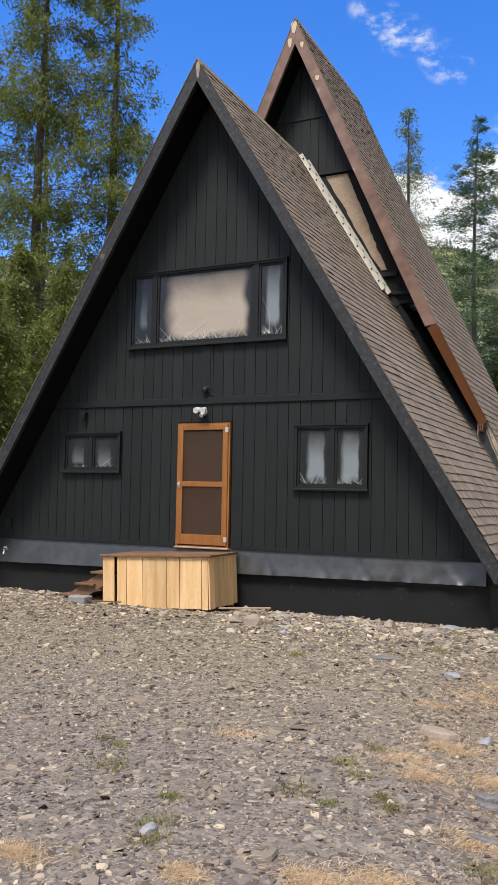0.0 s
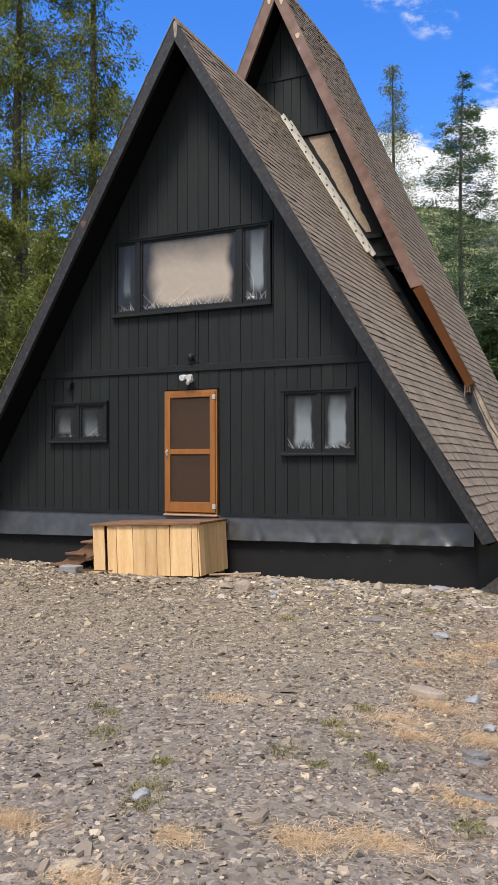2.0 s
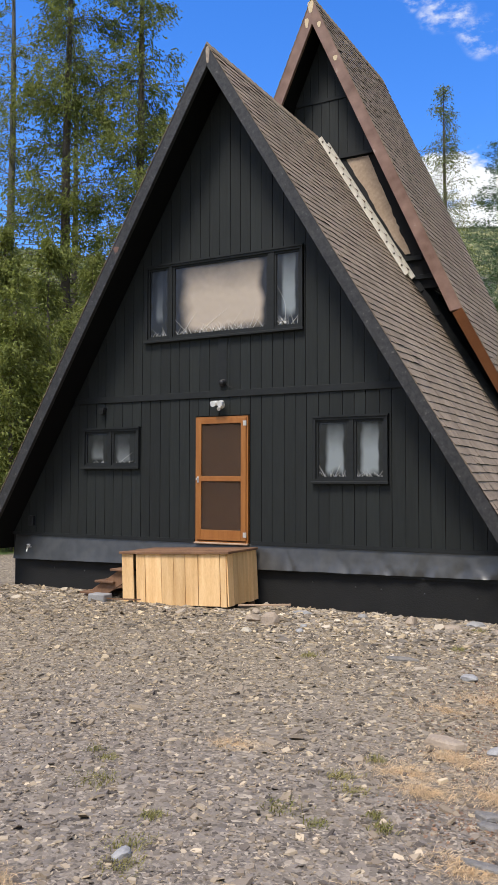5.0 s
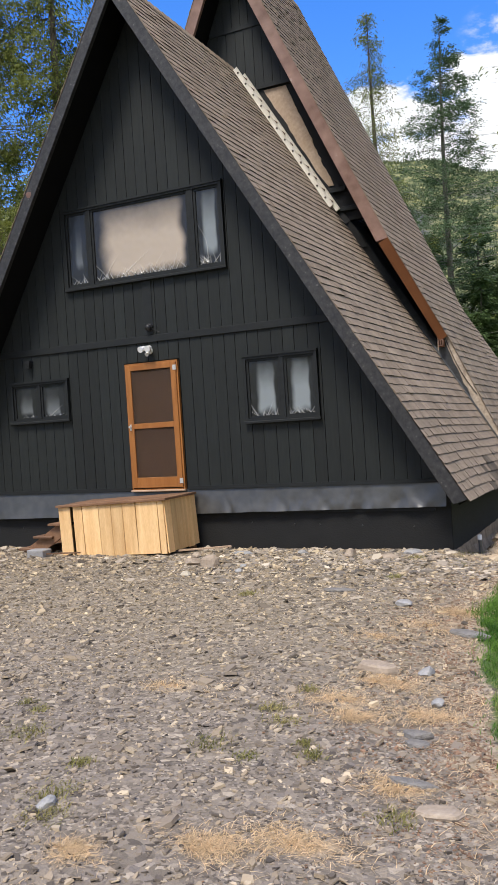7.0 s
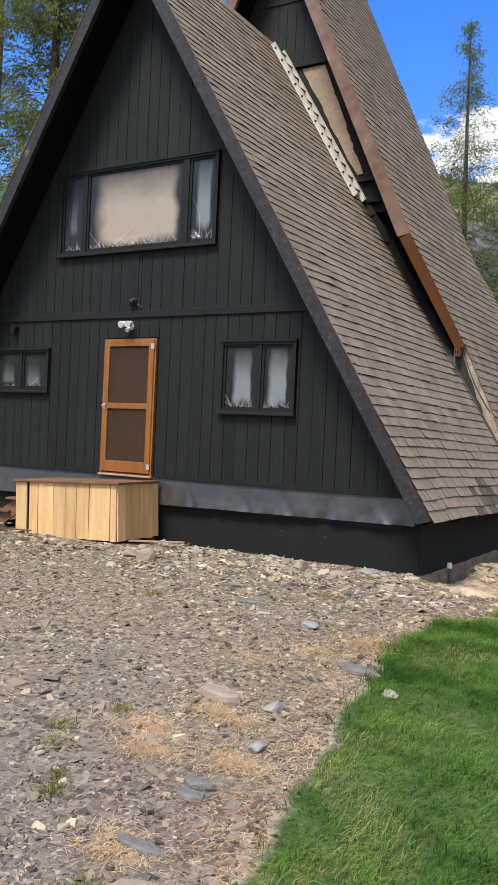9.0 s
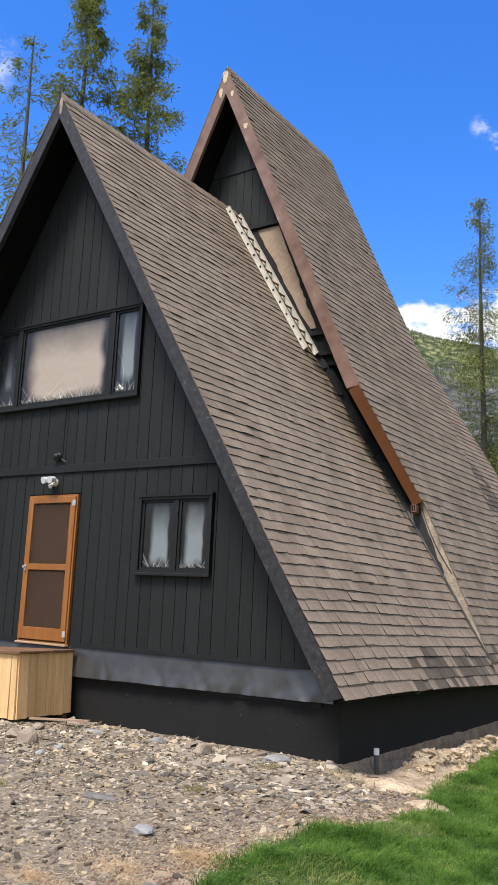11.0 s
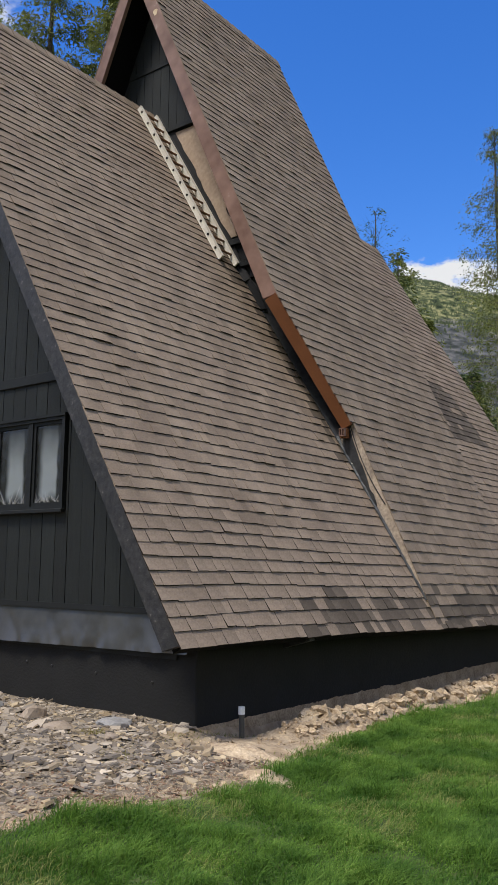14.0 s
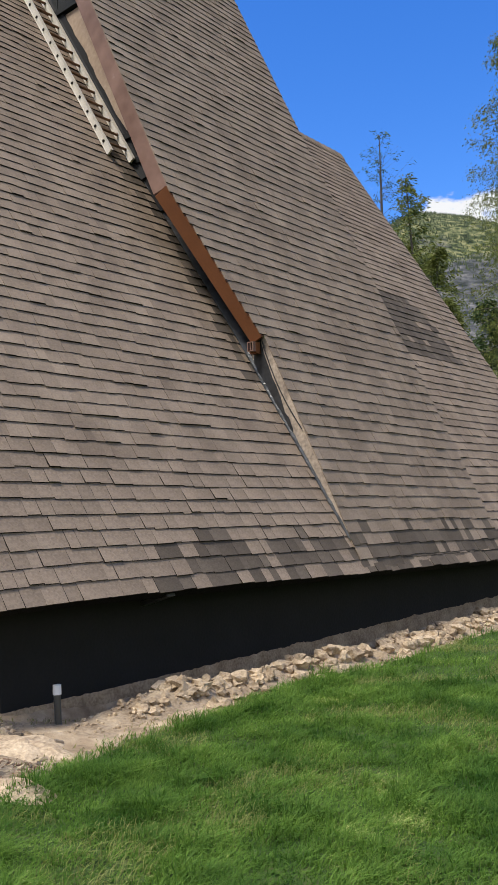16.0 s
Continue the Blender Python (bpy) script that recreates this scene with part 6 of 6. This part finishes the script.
for i, (x, y, s) in enumerate(((5.08, 1.75, 0.09), (5.14, 2.1, 0.08), (5.06, 2.75, 0.09), (5.1, 3.5, 0.08), (5.2, 1.25, 0.07), (5.06, 4.6, 0.10), (5.1, 5.8, 0.10), (5.2, 0.75, 0.06), (5.05, 6.6, 0.11))):
    bm = bmesh.new()
    clod_mesh(bm, (0, 0, 0), s, 100 + i, (1, 0.9, 0.72), 3)
    ob = part("soil_clod", bm, CLOD, None)
    ob.location = (x, y, bank_z(x, y) + s * 0.1)
    tagged(ob, "large sandy clod on the soil bank", "soil", "large clods")

stake = thing("wood_stake", "thin weathered wooden stake on the gravel", "stake")
bm = bmesh.new()
beam(bm, (-1.62, -1.22, ground_z(-1.62, -1.22) + 0.045), (-0.85, -1.10, ground_z(-0.85, -1.1) + 0.06), 0.035, 0.018)
part("stick", bm, DECKTOP, stake)
plank = thing("wood_offcut", "pale wooden offcut lying by the platform corner", "offcut")
bm = bmesh.new()
beam(bm, (0.72, -0.80, ground_z(0.72, -0.8) + 0.06), (1.45, -0.52, ground_z(1.45, -0.52) + 0.10), 0.06, 0.02)
part("offcut", bm, BARE, plank)

# ---------------------------------------------------------------- grass
GRASS = leaf_material("lawn_blades", (0.058, 0.145, 0.020), (0.215, 0.355, 0.062), (0.56, 0.57, 0.22), 0.5, 2.4, 0.11, 0.22)
DRY_GRASS = leaf_material("dry_lawn_blades", (0.22, 0.26, 0.07), (0.36, 0.37, 0.13), (0.54, 0.50, 0.24), 0.4)
STRAW_MAT = leaf_material("dry_straw", (0.54, 0.385, 0.22), (0.70, 0.53, 0.34), (0.80, 0.66, 0.47), 0.3)


def blades(name, label, xy, length, width, lean, mat, seed, kind="stuff", flat=0.0):
    """Curved tapered blades rooted at the given points."""
    rng = np.random.RandomState(seed)
    n = len(xy)
    z = np.array([ground_z(x, y) for x, y in xy]) - 0.006
    a = np.array([2.2 * noise.noise(Vector((x * 3.4, y * 3.4, 21))) for x, y in xy]) + rng.normal(0, 1.5 if flat < 0.5 else 3, n)
    d = np.stack([np.cos(a), np.sin(a)], 1)
    d += np.array((0.15, 0.08)) * (1 - flat)
    side = np.stack([-np.sin(a + 0.7), np.cos(a + 0.7)], 1)
    L = length * rng.uniform(0.6, 1.3, n)
    bend = np.abs(rng.normal(lean, 0.4, n))
    W = width * rng.uniform(0.7, 1.3, n)
    root = np.column_stack([xy, z])
    def at(q, w):
        c = root + np.column_stack([d * (L * bend * q * q)[:, None], L * q * np.maximum(0.12, 1 - flat - 0.35 * bend * q)])
        return c + np.column_stack([side * (W * w)[:, None], np.zeros(n)])
    v = np.stack([at(0, -0.5), at(0, 0.5), at(0.55, 0.42), at(0.55, -0.42), at(1.0, 0)], 1).reshape(-1, 3)
    f = []
    for i in range(n):
        o = 5 * i
        f += [(o, o + 1, o + 2, o + 3), (o + 3, o + 2, o + 4)]
    return tagged(mesh_object(name, v, f, mat), label, "grass", kind=kind)


rng = np.random.RandomState(12)
pts, lens = [], []
while len(pts) < 310000:
    y, x = rng.uniform(-9.5, 11.5), rng.uniform(5.1, 10.6)
    if rng.random_sample() < 0.35:
        y, x = rng.uniform(-4.2, 3.0), rng.uniform(5.2, 9.4)
    if rng.random_sample() > turf_mask(x, y) or (y > 4 and rng.random_sample() < 0.35):
        continue
    tuft = 0.5 + 0.5 * noise.noise(Vector((x * 2.1, y * 2.1, 4)))
    bare = noise.noise(Vector((x * 1.4, y * 1.4, 11)))
    if bare > 0.36 and rng.random_sample() < 0.4:
        continue
    pts.append((x, y))
    lens.append((0.03 + 0.12 * tuft * tuft + 0.15 * max(0, noise.noise(Vector((x * 5.0, y * 5.0, 8))))) * (1 - 0.35 * smooth01(bare, 0.0, 0.3)))
blades("lawn", "lush green lawn with paler dry spots", np.array(pts), np.array(lens), 0.0058, 0.8, GRASS, 1)
dry = []
while len(dry) < 50000:
    x, y = rng.uniform(5.2, 10.4), rng.uniform(-9, 10)
    if turf_mask(x, y) > 0.6 and noise.noise(Vector((x * 1.4, y * 1.4, 11))) > 0.14:
        dry.append((x, y))
blades("dry_lawn_patches", "dry yellow-green patches in the lawn", np.array(dry), 0.085, 0.0042, 0.7, DRY_GRASS, 2, flat=0.2)
straw = []
for px, py, r in STRAW:
    for _ in range(int(1250 * r / 0.3)):
        q = abs(rng.normal(0, 0.52))
        a = rng.uniform(0, 6.3)
        straw.append((px + r * q * math.cos(a) * 1.25, py + r * q * math.sin(a) * 0.75))
for _ in range(3600):
    y = rng.uniform(-9, -0.6)
    straw.append((grass_edge(y) - abs(rng.normal(0, 0.32)), y))
blades("straw_tufts", "flattened tufts of dry straw on the gravel", np.array(straw), 0.085, 0.005, 1.0, STRAW_MAT, 3, flat=0.55)
WEED = leaf_material("olive_weeds", (0.17, 0.17, 0.05), (0.35, 0.30, 0.12), (0.52, 0.43, 0.22), 0.35, 2.0, 0.12)
LITTER = material("brown_litter", (0.12, 0.068, 0.042), (0.27, 0.165, 0.105), 8, 0.9, piece=0.4, c3=(0.42, 0.29, 0.18))


def border(rng):
    y = rng.uniform(-9.3, -0.4)
    return grass_edge(y) - 0.02 - abs(rng.normal(0, 0.5)), y, 0.4 + 0.6 * noise.noise(Vector((y * 1.3, 0, 6)))


scatter_chips("leaf_litter", "brown bark and leaf litter along the lawn edge", 15000, border, lambda rng, xy: np.exp(rng.normal(-4.95, 0.4, len(xy))), 6, LITTER)
weeds = []
WEEDS = ((3.24, -7.15, 0.14), (3.03, -6.78, 0.07), (3.93, -7.48, 0.06), (4.18, -8.1, 0.12), (4.05, -7.86, 0.12), (4.84, -6.49, 0.09), (4.83, -7.08, 0.07), (4.57, -6.96, 0.12), (5.2, -6.88, 0.07), (4.67, -6.28, 0.09), (4.77, -5.84, 0.06), (2.84, -6.66, 0.07), (5.88, -7.46, 0.1), (5.1, -6.75, 0.05), (3.0, -3.2, 0.1), (4.4, -2.2, 0.1), (4.9, -1.2, 0.12), (4.3, -0.9, 0.1))
for cx, cy, r in WEEDS:
    for _ in range(int(1500 * r)):
        weeds.append((cx + rng.normal(0, 0.6) * r, cy + rng.normal(0, 0.6) * r))
for _ in range(2600):
    y = rng.uniform(-0.6, 10.5)
    weeds.append((min(grass_edge(y), 4.66 + abs(rng.normal(0, 0.14)) if rng.random_sample() < 0.5 else grass_edge(y) - abs(rng.normal(0, 0.12))), y + rng.normal(0, 0.03)))
blades("weed_tufts", "small green weeds among stones and soil", np.array(weeds), 0.042, 0.006, 0.8, WEED, 4)

# ---------------------------------------------------------------- single shingles, nearest the camera
for roof, singles in SINGLES:
    for c, dark in singles:
        o = c[0]
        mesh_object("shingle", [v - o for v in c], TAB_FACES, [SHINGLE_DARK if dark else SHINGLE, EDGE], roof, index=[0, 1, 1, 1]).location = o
